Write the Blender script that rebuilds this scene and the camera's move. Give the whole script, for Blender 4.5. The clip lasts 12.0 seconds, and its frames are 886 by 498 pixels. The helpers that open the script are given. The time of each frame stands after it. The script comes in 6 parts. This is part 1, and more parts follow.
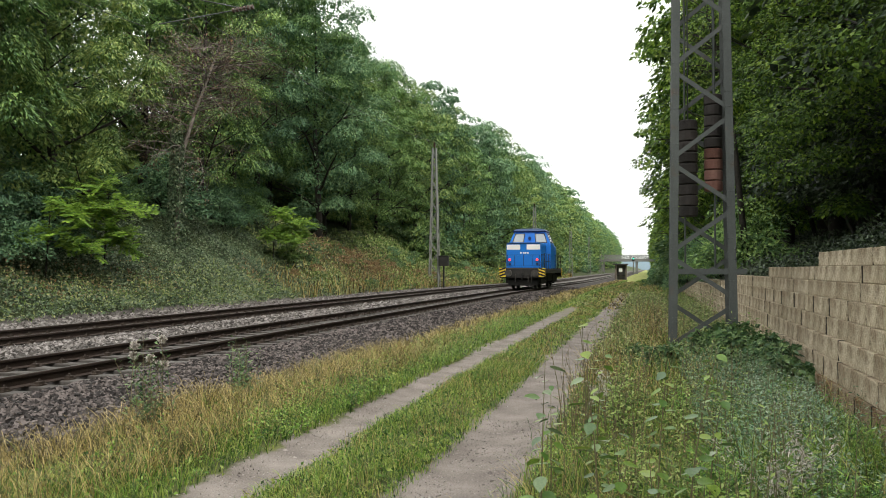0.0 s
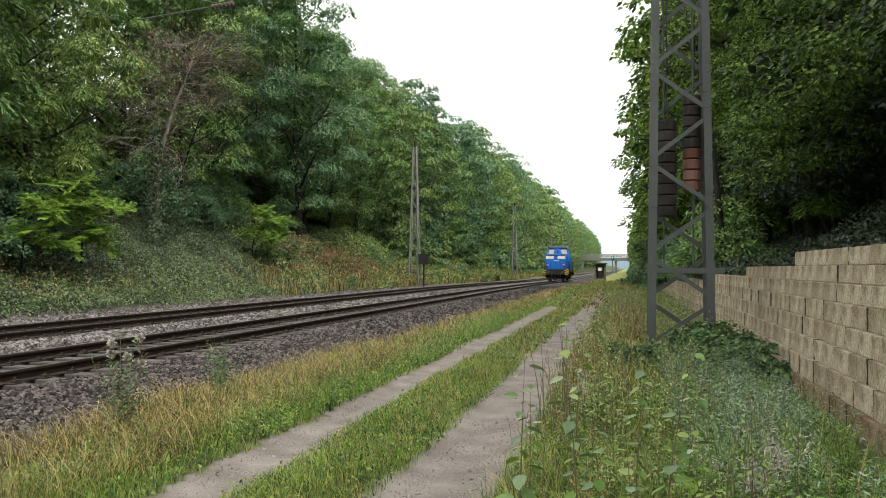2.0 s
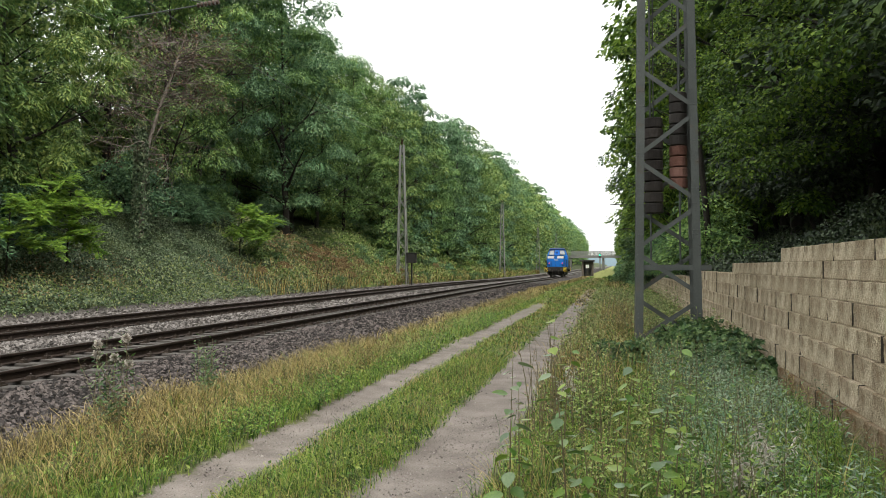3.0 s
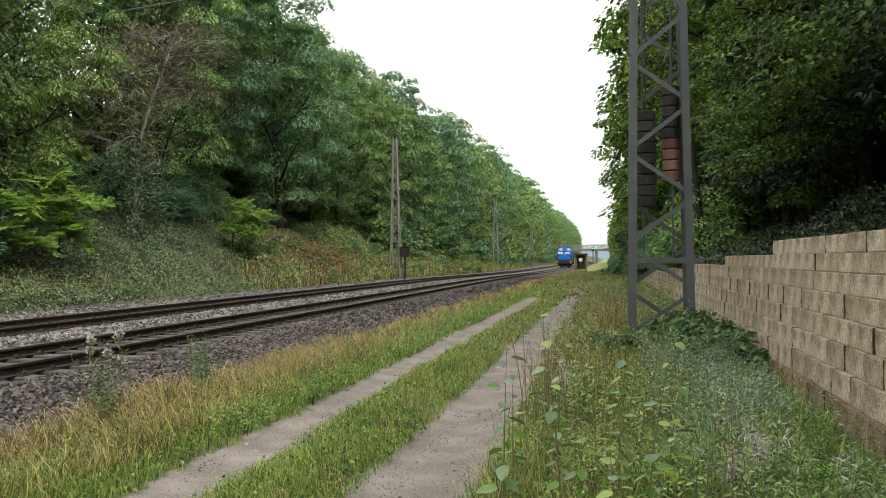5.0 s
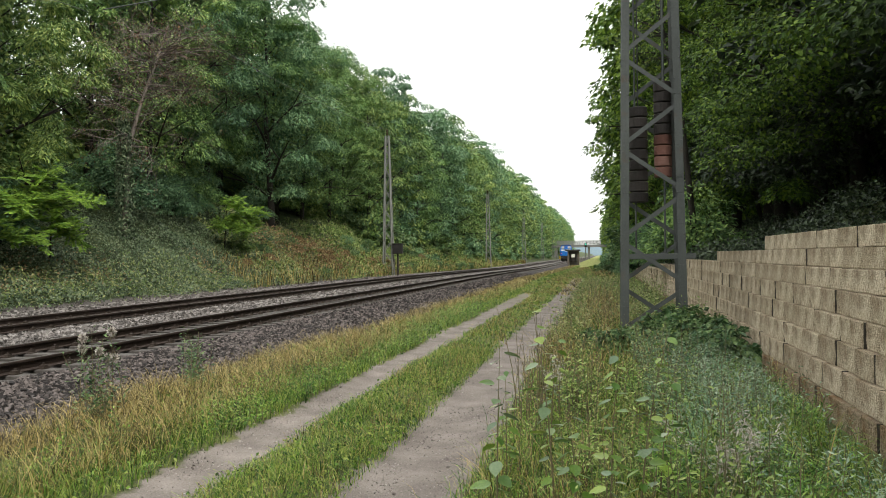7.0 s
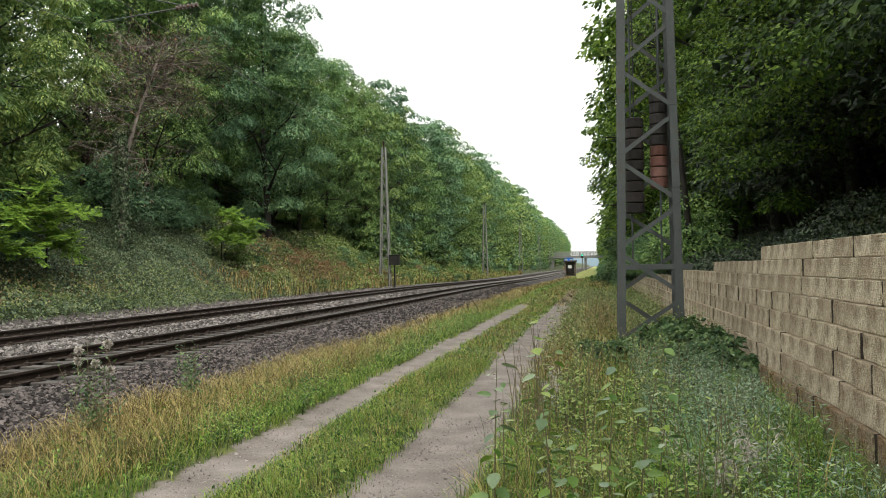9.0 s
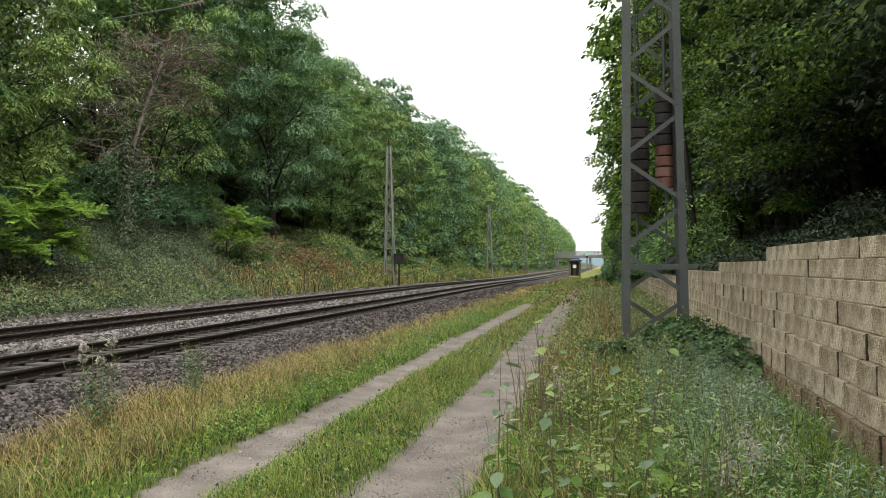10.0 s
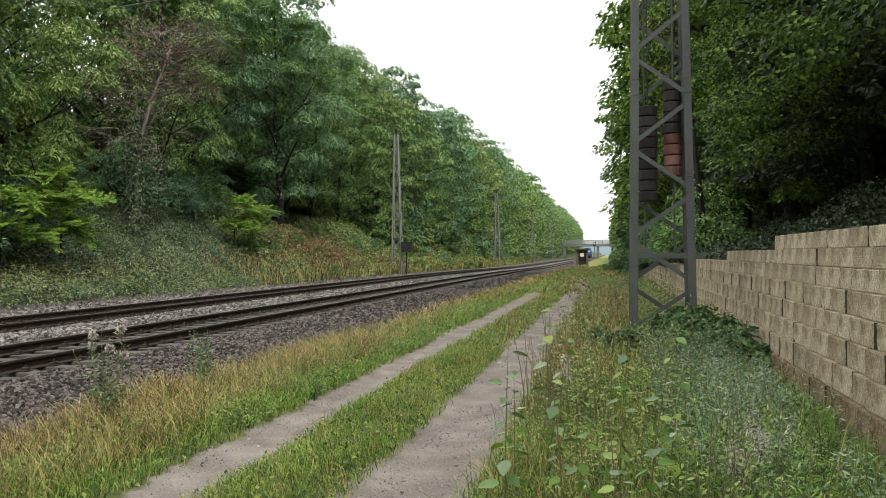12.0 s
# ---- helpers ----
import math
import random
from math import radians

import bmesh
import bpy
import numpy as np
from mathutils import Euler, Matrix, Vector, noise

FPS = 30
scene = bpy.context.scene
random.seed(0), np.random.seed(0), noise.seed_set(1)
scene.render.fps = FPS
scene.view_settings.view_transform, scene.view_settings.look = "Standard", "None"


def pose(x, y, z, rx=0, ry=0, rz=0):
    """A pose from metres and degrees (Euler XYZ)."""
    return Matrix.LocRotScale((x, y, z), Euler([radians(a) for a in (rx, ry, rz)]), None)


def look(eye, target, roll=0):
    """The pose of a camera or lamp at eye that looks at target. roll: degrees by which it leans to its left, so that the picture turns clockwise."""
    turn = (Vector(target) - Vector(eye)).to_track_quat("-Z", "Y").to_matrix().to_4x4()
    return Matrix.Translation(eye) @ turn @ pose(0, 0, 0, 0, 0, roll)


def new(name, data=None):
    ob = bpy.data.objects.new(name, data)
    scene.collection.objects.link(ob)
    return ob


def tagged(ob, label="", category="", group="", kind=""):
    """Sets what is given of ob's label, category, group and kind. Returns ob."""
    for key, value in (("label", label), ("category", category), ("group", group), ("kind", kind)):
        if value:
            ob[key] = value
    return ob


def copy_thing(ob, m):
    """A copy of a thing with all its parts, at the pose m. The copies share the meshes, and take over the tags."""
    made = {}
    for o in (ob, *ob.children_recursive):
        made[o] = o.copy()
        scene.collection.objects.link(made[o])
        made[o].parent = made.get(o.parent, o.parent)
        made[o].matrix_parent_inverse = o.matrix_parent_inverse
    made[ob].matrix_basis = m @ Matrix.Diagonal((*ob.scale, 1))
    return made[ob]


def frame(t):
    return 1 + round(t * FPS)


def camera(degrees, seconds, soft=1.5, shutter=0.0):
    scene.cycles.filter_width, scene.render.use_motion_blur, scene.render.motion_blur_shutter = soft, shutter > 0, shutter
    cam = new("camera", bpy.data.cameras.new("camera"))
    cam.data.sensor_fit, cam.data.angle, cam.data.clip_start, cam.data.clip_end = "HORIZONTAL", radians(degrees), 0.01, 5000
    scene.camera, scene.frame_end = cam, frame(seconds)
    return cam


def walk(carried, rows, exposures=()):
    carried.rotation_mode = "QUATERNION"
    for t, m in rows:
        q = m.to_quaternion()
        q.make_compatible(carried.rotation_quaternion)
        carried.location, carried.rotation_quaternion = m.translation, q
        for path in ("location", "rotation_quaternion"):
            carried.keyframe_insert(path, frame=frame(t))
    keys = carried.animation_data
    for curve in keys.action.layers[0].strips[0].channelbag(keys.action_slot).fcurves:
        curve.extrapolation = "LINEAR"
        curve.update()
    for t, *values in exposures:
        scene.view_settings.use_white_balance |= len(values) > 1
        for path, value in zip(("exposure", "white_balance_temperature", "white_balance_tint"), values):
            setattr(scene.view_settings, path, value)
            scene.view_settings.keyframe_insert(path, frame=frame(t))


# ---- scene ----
# ---------------------------------------------------------------- camera
cam = camera(55.0, 12.0, soft=0.45)
EYE = (0.0, 0.0, 1.6)
TURNS = [
    (0.0, 91.370, 0.000, 13.515),
    (0.5, 90.744, 0.263, 12.904),
    (1.0, 90.974, 0.251, 12.038),
    (1.5, 91.014, 0.103, 11.879),
    (2.0, 91.280, -0.167, 12.175),
    (2.5, 91.123, -0.010, 11.625),
    (3.0, 91.161, 0.193, 11.359),
    (5.0, 90.753, 0.440, 10.913),
    (5.5, 90.827, 0.496, 10.864),
    (6.0, 90.645, 0.624, 10.755),
    (6.5, 90.651, 0.747, 10.587),
    (7.0, 90.517, 0.672, 10.428),
    (9.0, 91.268, 0.815, 10.212),
    (9.5, 91.160, 0.632, 10.419),
    (10.0, 91.208, 0.539, 10.512),
    (10.5, 91.097, 0.635, 10.466),
    (11.0, 90.778, 0.523, 10.740),
    (11.5, 90.378, 0.543, 10.588),
    (12.0, 90.442, 0.503, 11.012),
]
walk(cam, [(t, pose(*EYE, rx, ry, rz)) for t, rx, ry, rz in TURNS], exposures=[(0.0, 0.0), (12.0, 0.0)])

# ---------------------------------------------------------------- light
SUN_EL, SUN_AZ = radians(52), radians(152)
world = bpy.data.worlds.new("overcast_sky")
scene.world = world
world.use_nodes = True
wn, wl = world.node_tree.nodes, world.node_tree.links
sky = wn.new("ShaderNodeTexSky")
sky.sky_type = "NISHITA"
sky.sun_disc = False
sky.sun_elevation, sky.sun_rotation = SUN_EL, SUN_AZ
sky.dust_density, sky.air_density = 4.0, 1.0
dim = wn.new("ShaderNodeMixRGB")
dim.blend_type = "MULTIPLY"
dim.inputs[0].default_value = 1.0
dim.inputs[2].default_value = (0.10, 0.10, 0.10, 1)
cloud = wn.new("ShaderNodeMixRGB")
cloud.inputs[0].default_value = 0.85
cloud.inputs[2].default_value = (2.35, 2.38, 2.30, 1)
wl.new(sky.outputs[0], dim.inputs[1])
wl.new(dim.outputs[0], cloud.inputs[1])
way = wn.new("ShaderNodeTexCoord")
high = wn.new("ShaderNodeSeparateXYZ")
wl.new(way.outputs["Generated"], high.inputs[0])
lift = wn.new("ShaderNodeMapRange")
lift.inputs["From Min"].default_value, lift.inputs["From Max"].default_value = 0.0, 1.0
lift.inputs["To Min"].default_value, lift.inputs["To Max"].default_value = 0.60, 1.45
wl.new(high.outputs["Z"], lift.inputs["Value"])
shell = wn.new("ShaderNodeMixRGB")
shell.blend_type = "MULTIPLY"
shell.inputs[0].default_value = 1.0
wl.new(cloud.outputs[0], shell.inputs[1])
wl.new(lift.outputs[0], shell.inputs[2])
wl.new(shell.outputs[0], wn["Background"].inputs[0])
wn["Background"].inputs[1].default_value = 1.0

sun = new("sun", bpy.data.lights.new("sun", "SUN"))
sun.data.energy, sun.data.angle, sun.data.color = 2.4, radians(22), (1.0, 0.95, 0.84)
away = Vector((math.sin(SUN_AZ) * math.cos(SUN_EL), math.cos(SUN_AZ) * math.cos(SUN_EL), math.sin(SUN_EL)))
sun.matrix_world = look(away * 60, (0, 0, 0))


# ---------------------------------------------------------------- materials
def mat(name, colours, rough=0.7, metal=0.0, scale=6.0, bump=0.25, random_from="", spread=0.0, translucent=0.0, fine=60.0,
        emit=None, spec=0.4, stain=None, tint=0.0):
    """colours: two or more, mixed by noise at two scales; random_from 'object' or 'island' shifts them piece by piece."""
    m = bpy.data.materials.new(name)
    m.use_nodes = True
    n, l = m.node_tree.nodes, m.node_tree.links
    b = n["Principled BSDF"]
    b.inputs["Roughness"].default_value = rough
    b.inputs["Metallic"].default_value = metal
    b.inputs["Specular IOR Level"].default_value = spec
    co = n.new("ShaderNodeTexCoord")
    big = n.new("ShaderNodeTexNoise")
    big.inputs["Scale"].default_value, big.inputs["Detail"].default_value = scale, 6
    small = n.new("ShaderNodeTexNoise")
    small.inputs["Scale"].default_value, small.inputs["Detail"].default_value = fine, 4
    l.new(co.outputs["Object"], big.inputs["Vector"])
    l.new(co.outputs["Object"], small.inputs["Vector"])
    mix = n.new("ShaderNodeMath")
    mix.operation = "MULTIPLY_ADD"
    mix.inputs[1].default_value = 0.45
    l.new(small.outputs[0], mix.inputs[0])
    half = n.new("ShaderNodeMath")
    half.operation = "MULTIPLY"
    half.inputs[1].default_value = 0.55
    l.new(big.outputs[0], half.inputs[0])
    l.new(half.outputs[0], mix.inputs[2])
    value = mix.outputs[0]
    if random_from:
        if random_from == "object":
            info = n.new("ShaderNodeObjectInfo")
            rnd = info.outputs["Random"]
        else:
            info = n.new("ShaderNodeNewGeometry")
            rnd = info.outputs["Random Per Island"]
        sh = n.new("ShaderNodeMath")
        sh.operation = "MULTIPLY_ADD"
        sh.inputs[1].default_value = spread
        l.new(rnd, sh.inputs[0])
        off = n.new("ShaderNodeMath")
        off.operation = "SUBTRACT"
        off.inputs[1].default_value = spread * 0.5
        l.new(value, off.inputs[0])
        l.new(off.outputs[0], sh.inputs[2])
        value = sh.outputs[0]
    ramp = n.new("ShaderNodeValToRGB")
    el = ramp.color_ramp.elements
    k = len(colours)
    while len(el) < k:
        el.new(0.5)
    for i, c in enumerate(colours):
        el[i].position = 0.28 + 0.44 * i / max(1, k - 1)
        el[i].color = (*c, 1)
    l.new(value, ramp.inputs[0])
    col = ramp.outputs[0]
    if stain:
        sc, c2, lo, hi = stain
        st = n.new("ShaderNodeTexNoise")
        st.inputs["Scale"].default_value, st.inputs["Detail"].default_value = sc, 5
        l.new(co.outputs["Object"], st.inputs["Vector"])
        r2 = n.new("ShaderNodeValToRGB")
        r2.color_ramp.elements[0].position, r2.color_ramp.elements[1].position = lo, hi
        l.new(st.outputs[0], r2.inputs[0])
        mx = n.new("ShaderNodeMixRGB")
        mx.inputs[2].default_value = (*c2, 1)
        l.new(r2.outputs[0], mx.inputs[0])
        l.new(col, mx.inputs[1])
        col = mx.outputs[0]
    if tint:
        # each plant a little darker or lighter, bluer or yellower than its neighbour
        who = n.new("ShaderNodeObjectInfo")
        broad = n.new("ShaderNodeTexNoise")
        broad.inputs["Scale"].default_value, broad.inputs["Detail"].default_value = 0.11, 2
        l.new(co.outputs["Object"], broad.inputs["Vector"])
        both = n.new("ShaderNodeMath")
        both.operation = "ADD"
        l.new(who.outputs["Random"], both.inputs[0])
        l.new(broad.outputs[0], both.inputs[1])
        hs = n.new("ShaderNodeHueSaturation")
        for sock, a, c in (("Hue", -0.05 * tint, 0.5 + 0.05 * tint), ("Value", 0.9 * tint, 1.0 - 0.9 * tint)):
            ma = n.new("ShaderNodeMath")
            ma.operation = "MULTIPLY_ADD"
            ma.inputs[1].default_value, ma.inputs[2].default_value = a, c
            l.new(both.outputs[0], ma.inputs[0])
            l.new(ma.outputs[0], hs.inputs[sock])
        l.new(col, hs.inputs["Color"])
        col = hs.outputs[0]
    l.new(col, b.inputs["Base Color"])
    if bump:
        bp = n.new("ShaderNodeBump")
        bp.inputs["Strength"].default_value, bp.inputs["Distance"].default_value = bump, 0.02
        l.new(small.outputs[0], bp.inputs["Height"])
        l.new(bp.outputs[0], b.inputs["Normal"])
    if emit:
        b.inputs["Emission Color"].default_value = (*emit[:3], 1)
        b.inputs["Emission Strength"].default_value = emit[3]
    if translucent:
        tr = n.new("ShaderNodeBsdfTranslucent")
        l.new(col, tr.inputs["Color"])
        ms = n.new("ShaderNodeMixShader")
        ms.inputs[0].default_value = translucent
        l.new(b.outputs[0], ms.inputs[1])
        l.new(tr.outputs[0], ms.inputs[2])
        l.new(ms.outputs[0], n["Material Output"].inputs["Surface"])
    return m


def leafy(name, colours, spread=0.6, translucent=0.3, scale=0.25, rough=0.55, tint=0.0):
    return mat(name, colours, rough=rough, scale=scale, fine=3.0, bump=0, random_from="island", spread=spread, translucent=translucent, spec=0.3, tint=tint)


M_LEAF_A = leafy("robinia_leaf", [(0.046, 0.098, 0.034), (0.095, 0.185, 0.058), (0.155, 0.275, 0.08), (0.25, 0.37, 0.105)], spread=0.55, tint=0.4, translucent=0.22)
M_LEAF_B = leafy("ash_leaf", [(0.045, 0.10, 0.052), (0.085, 0.18, 0.09), (0.135, 0.25, 0.12), (0.20, 0.31, 0.145)], spread=0.55, tint=0.4, translucent=0.25)
M_LEAF_C = leafy("hazel_leaf", [(0.055, 0.105, 0.032), (0.105, 0.19, 0.052), (0.18, 0.28, 0.075), (0.285, 0.36, 0.10)], spread=0.55, tint=0.4, translucent=0.22)
M_LEAF_R = leafy("lime_leaf", [(0.028, 0.06, 0.012), (0.06, 0.12, 0.018), (0.12, 0.21, 0.026), (0.24, 0.34, 0.045)], translucent=0.3, spread=0.5)
# lime leaves again, darkened in colour for shade at the right edge
M_LEAF_SHADED = leafy("shaded_lime_leaf", [(0.013, 0.028, 0.009), (0.025, 0.05, 0.012), (0.045, 0.082, 0.018), (0.08, 0.125, 0.028)], translucent=0.12, spread=0.5, rough=0.75)
M_FERNY = leafy("young_robinia_leaf", [(0.09, 0.18, 0.025), (0.16, 0.28, 0.035), (0.24, 0.37, 0.05)])
M_IVY = leafy("ivy_leaf", [(0.03, 0.055, 0.026), (0.065, 0.105, 0.052), (0.12, 0.17, 0.09), (0.21, 0.26, 0.15)], translucent=0.15, rough=0.38)
# under-canopy shade is put into this ivy's dark leaf colours
M_IVY_SHADED = leafy("ivy_leaf_shaded", [(0.010, 0.020, 0.010), (0.022, 0.038, 0.018), (0.045, 0.07, 0.032), (0.075, 0.105, 0.05)], translucent=0.1, rough=0.45)
M_BRAMBLE = leafy("bramble_leaf", [(0.035, 0.08, 0.03), (0.08, 0.15, 0.05), (0.15, 0.22, 0.08)], translucent=0.2, rough=0.45)
M_DRYLEAF = leafy("withered_leaf", [(0.07, 0.05, 0.03), (0.13, 0.085, 0.05), (0.20, 0.13, 0.07)], translucent=0.2)
M_GRASS = leafy("green_grass", [(0.028, 0.07, 0.010), (0.085, 0.175, 0.02), (0.165, 0.275, 0.038), (0.28, 0.335, 0.08)], spread=0.75, scale=0.6, translucent=0.3)
M_STRAW = leafy("dry_grass", [(0.045, 0.037, 0.011), (0.13, 0.10, 0.028), (0.265, 0.20, 0.058), (0.48, 0.38, 0.16)], spread=0.85, scale=0.9, translucent=0.25)
M_WEED = leafy("weed_leaf", [(0.045, 0.09, 0.02), (0.12, 0.205, 0.045), (0.21, 0.31, 0.07), (0.35, 0.42, 0.15)], spread=0.65, scale=0.8)
M_LUSH = leafy("lush_herb_leaf", [(0.03, 0.085, 0.018), (0.09, 0.215, 0.035), (0.17, 0.33, 0.055), (0.28, 0.42, 0.09)], spread=0.75, scale=0.9)
M_BLUEHERB = leafy("blue_green_leaf", [(0.05, 0.11, 0.06), (0.11, 0.21, 0.11), (0.19, 0.30, 0.17), (0.30, 0.39, 0.25)], spread=0.6, scale=0.9)
M_BANKWEED = leafy("pale_bank_weed", [(0.08, 0.125, 0.035), (0.15, 0.215, 0.06), (0.235, 0.29, 0.095), (0.34, 0.35, 0.16)], spread=0.6, scale=0.7)
M_SILVER = leafy("grey_green_leaf", [(0.12, 0.19, 0.13), (0.21, 0.30, 0.20), (0.34, 0.42, 0.31)], spread=0.5)
M_FLUFF = leafy("seed_fluff", [(0.35, 0.31, 0.28), (0.5, 0.46, 0.42), (0.62, 0.58, 0.54)], translucent=0.3)
M_RUST_HERB = leafy("faded_herb", [(0.09, 0.068, 0.03), (0.22, 0.138, 0.066), (0.40, 0.29, 0.155)], spread=0.5)
M_BARK = mat("bark", [(0.012, 0.010, 0.008), (0.024, 0.020, 0.016), (0.045, 0.037, 0.03)], rough=0.9, scale=2, fine=30, bump=0.6)
M_TWIG = mat("dead_twig", [(0.06, 0.047, 0.04), (0.12, 0.098, 0.083), (0.23, 0.20, 0.175)], rough=0.9, scale=2, fine=30, bump=0.3, random_from="island", spread=0.4)
M_STEM = mat("green_stem", [(0.10, 0.09, 0.05), (0.16, 0.13, 0.07)], rough=0.7, scale=5, bump=0)
M_STONE = mat("ballast_stone", [(0.012, 0.0095, 0.009), (0.029, 0.024, 0.0225), (0.058, 0.048, 0.0455), (0.125, 0.105, 0.099)], rough=0.9, scale=0.9, fine=40, bump=0.3, random_from="island", spread=0.75)
M_STONE_PALE = mat("pale_ballast_stone", [(0.04, 0.035, 0.032), (0.08, 0.071, 0.066), (0.145, 0.13, 0.123), (0.24, 0.22, 0.21)], rough=0.9, scale=0.9, fine=40, bump=0.3, random_from="island", spread=0.5)
M_GRIT = mat("path_grit", [(0.12, 0.104, 0.093), (0.18, 0.158, 0.143), (0.24, 0.214, 0.195), (0.32, 0.29, 0.265)], rough=0.9, scale=0.9, fine=40, bump=0.2, random_from="island", spread=0.6)
M_RAIL_SIDE = mat("rusty_rail", [(0.016, 0.010, 0.008), (0.03, 0.019, 0.014), (0.05, 0.032, 0.024)], rough=0.75, metal=0.2, scale=3, fine=50, bump=0.3)
M_RAIL_TOP = mat("worn_rail_head", [(0.05, 0.043, 0.04), (0.09, 0.08, 0.075)], rough=0.45, metal=0.6, scale=3, fine=80, bump=0.05)
M_SLEEPER = mat("concrete_sleeper", [(0.04, 0.035, 0.031), (0.062, 0.055, 0.05), (0.09, 0.082, 0.076)], rough=0.9, scale=2, fine=50, bump=0.3, random_from="object", spread=0.3)
M_CLIP = mat("rail_fastening", [(0.03, 0.022, 0.018), (0.06, 0.045, 0.035)], rough=0.7, metal=0.3, scale=8, bump=0.2)
def block_material(name, colours, stain):
    """Buff split-face concrete: vertical chisel streaks, coarse grain, rusty run-off low down."""
    m = mat(name, colours, rough=0.95, scale=5.0, fine=70, bump=0.0, random_from="object", spread=0.16, stain=stain, spec=0.2)
    n, l = m.node_tree.nodes, m.node_tree.links
    co = n.new("ShaderNodeTexCoord")
    mp = n.new("ShaderNodeMapping")
    mp.inputs["Scale"].default_value = (55, 55, 26)
    l.new(co.outputs["Object"], mp.inputs["Vector"])
    streak = n.new("ShaderNodeTexNoise")
    streak.inputs["Scale"].default_value, streak.inputs["Detail"].default_value = 1.0, 6
    l.new(mp.outputs[0], streak.inputs["Vector"])
    grain = n.new("ShaderNodeTexVoronoi")
    grain.inputs["Scale"].default_value = 60
    l.new(co.outputs["Object"], grain.inputs["Vector"])
    add = n.new("ShaderNodeMath")
    add.operation = "MULTIPLY_ADD"
    add.inputs[1].default_value = 0.5
    l.new(grain.outputs[0], add.inputs[0])
    l.new(streak.outputs[0], add.inputs[2])
    bp = n.new("ShaderNodeBump")
    bp.inputs["Strength"].default_value, bp.inputs["Distance"].default_value = 1.0, 0.03
    l.new(add.outputs[0], bp.inputs["Height"])
    b = n["Principled BSDF"]
    l.new(bp.outputs[0], b.inputs["Normal"])
    old = b.inputs["Base Color"].links[0].from_socket
    dark = n.new("ShaderNodeValToRGB")
    dark.color_ramp.elements[0].position, dark.color_ramp.elements[1].position = 0.36, 0.56
    dark.color_ramp.elements[0].color = (0.42, 0.38, 0.34, 1)
    l.new(streak.outputs[0], dark.inputs[0])
    mx = n.new("ShaderNodeMixRGB")
    mx.blend_type = "MULTIPLY"
    mx.inputs[0].default_value = 0.7
    l.new(old, mx.inputs[1])
    l.new(dark.outputs[0], mx.inputs[2])
    l.new(mx.outputs[0], b.inputs["Base Color"])
    return m


M_BLOCK = block_material("split_face_block", [(0.23, 0.185, 0.13), (0.42, 0.345, 0.245), (0.58, 0.495, 0.365), (0.72, 0.63, 0.49)], (2.6, (0.22, 0.16, 0.10), 0.52, 0.72))
M_BLOCK_LOW = block_material("damp_split_face_block", [(0.13, 0.10, 0.068), (0.24, 0.185, 0.125), (0.34, 0.27, 0.185), (0.43, 0.35, 0.25)], (2.8, (0.17, 0.095, 0.04), 0.50, 0.74))
# dark colour that stands in for the shadow inside the wall's joints
M_JOINT_SHADE = mat("open_joint", [(0.02, 0.016, 0.012), (0.05, 0.042, 0.033), (0.11, 0.094, 0.075)], rough=1.0, scale=14, bump=0.2)
M_MORTAR = mat("wall_core", [(0.025, 0.021, 0.017), (0.05, 0.043, 0.035), (0.12, 0.105, 0.085), (0.42, 0.39, 0.34)], rough=0.95, scale=6, bump=0.4)
M_STEEL = mat("grey_green_painted_steel", [(0.055, 0.062, 0.06), (0.078, 0.086, 0.083), (0.10, 0.11, 0.105)], rough=0.6, metal=0.2, scale=1.6, fine=40, bump=0.12, stain=(3.0, (0.10, 0.075, 0.055), 0.62, 0.8))
M_STEEL_FAR = mat("weathered_lattice_steel", [(0.16, 0.165, 0.155), (0.24, 0.245, 0.23)], rough=0.7, metal=0.2, scale=1.5, bump=0.1)
M_WEIGHT = mat("cast_weight", [(0.022, 0.019, 0.018), (0.045, 0.038, 0.035)], rough=0.85, scale=4, fine=50, bump=0.4, random_from="object", spread=0.4)
M_WEIGHT_RED = mat("rusty_red_weight", [(0.09, 0.04, 0.03), (0.15, 0.068, 0.052), (0.20, 0.105, 0.085)], rough=0.85, scale=4, fine=50, bump=0.4, random_from="object", spread=0.3)
M_BLUE = mat("blue_paint", [(0.004, 0.13, 0.49), (0.006, 0.155, 0.57)], rough=0.42, scale=0.7, fine=12, bump=0.03, spec=0.35)
M_BLUE_DARK = mat("blue_roof_paint", [(0.004, 0.025, 0.085), (0.007, 0.038, 0.12)], rough=0.5, scale=0.8, fine=14, bump=0.03)
M_WHITE = mat("white_paint", [(0.68, 0.68, 0.66), (0.78, 0.78, 0.76)], rough=0.5, scale=2, fine=20, bump=0.03)
M_BLACK = mat("black_underframe", [(0.006, 0.006, 0.006), (0.014, 0.013, 0.012), (0.03, 0.027, 0.024)], rough=0.7, scale=2, fine=20, bump=0.2)
M_BUFFER = mat("worn_buffer_steel", [(0.03, 0.028, 0.026), (0.055, 0.05, 0.046), (0.09, 0.083, 0.076)], rough=0.5, metal=0.4, scale=5, fine=30, bump=0.1)
M_YELLOW = mat("yellow_warning_paint", [(0.60, 0.42, 0.02), (0.72, 0.52, 0.03)], rough=0.5, scale=3, fine=25, bump=0.03)
M_RED_LAMP = mat("red_tail_lamp", [(0.6, 0.03, 0.03), (0.7, 0.04, 0.04)], rough=0.3, bump=0, emit=(1.0, 0.05, 0.05, 1.6))
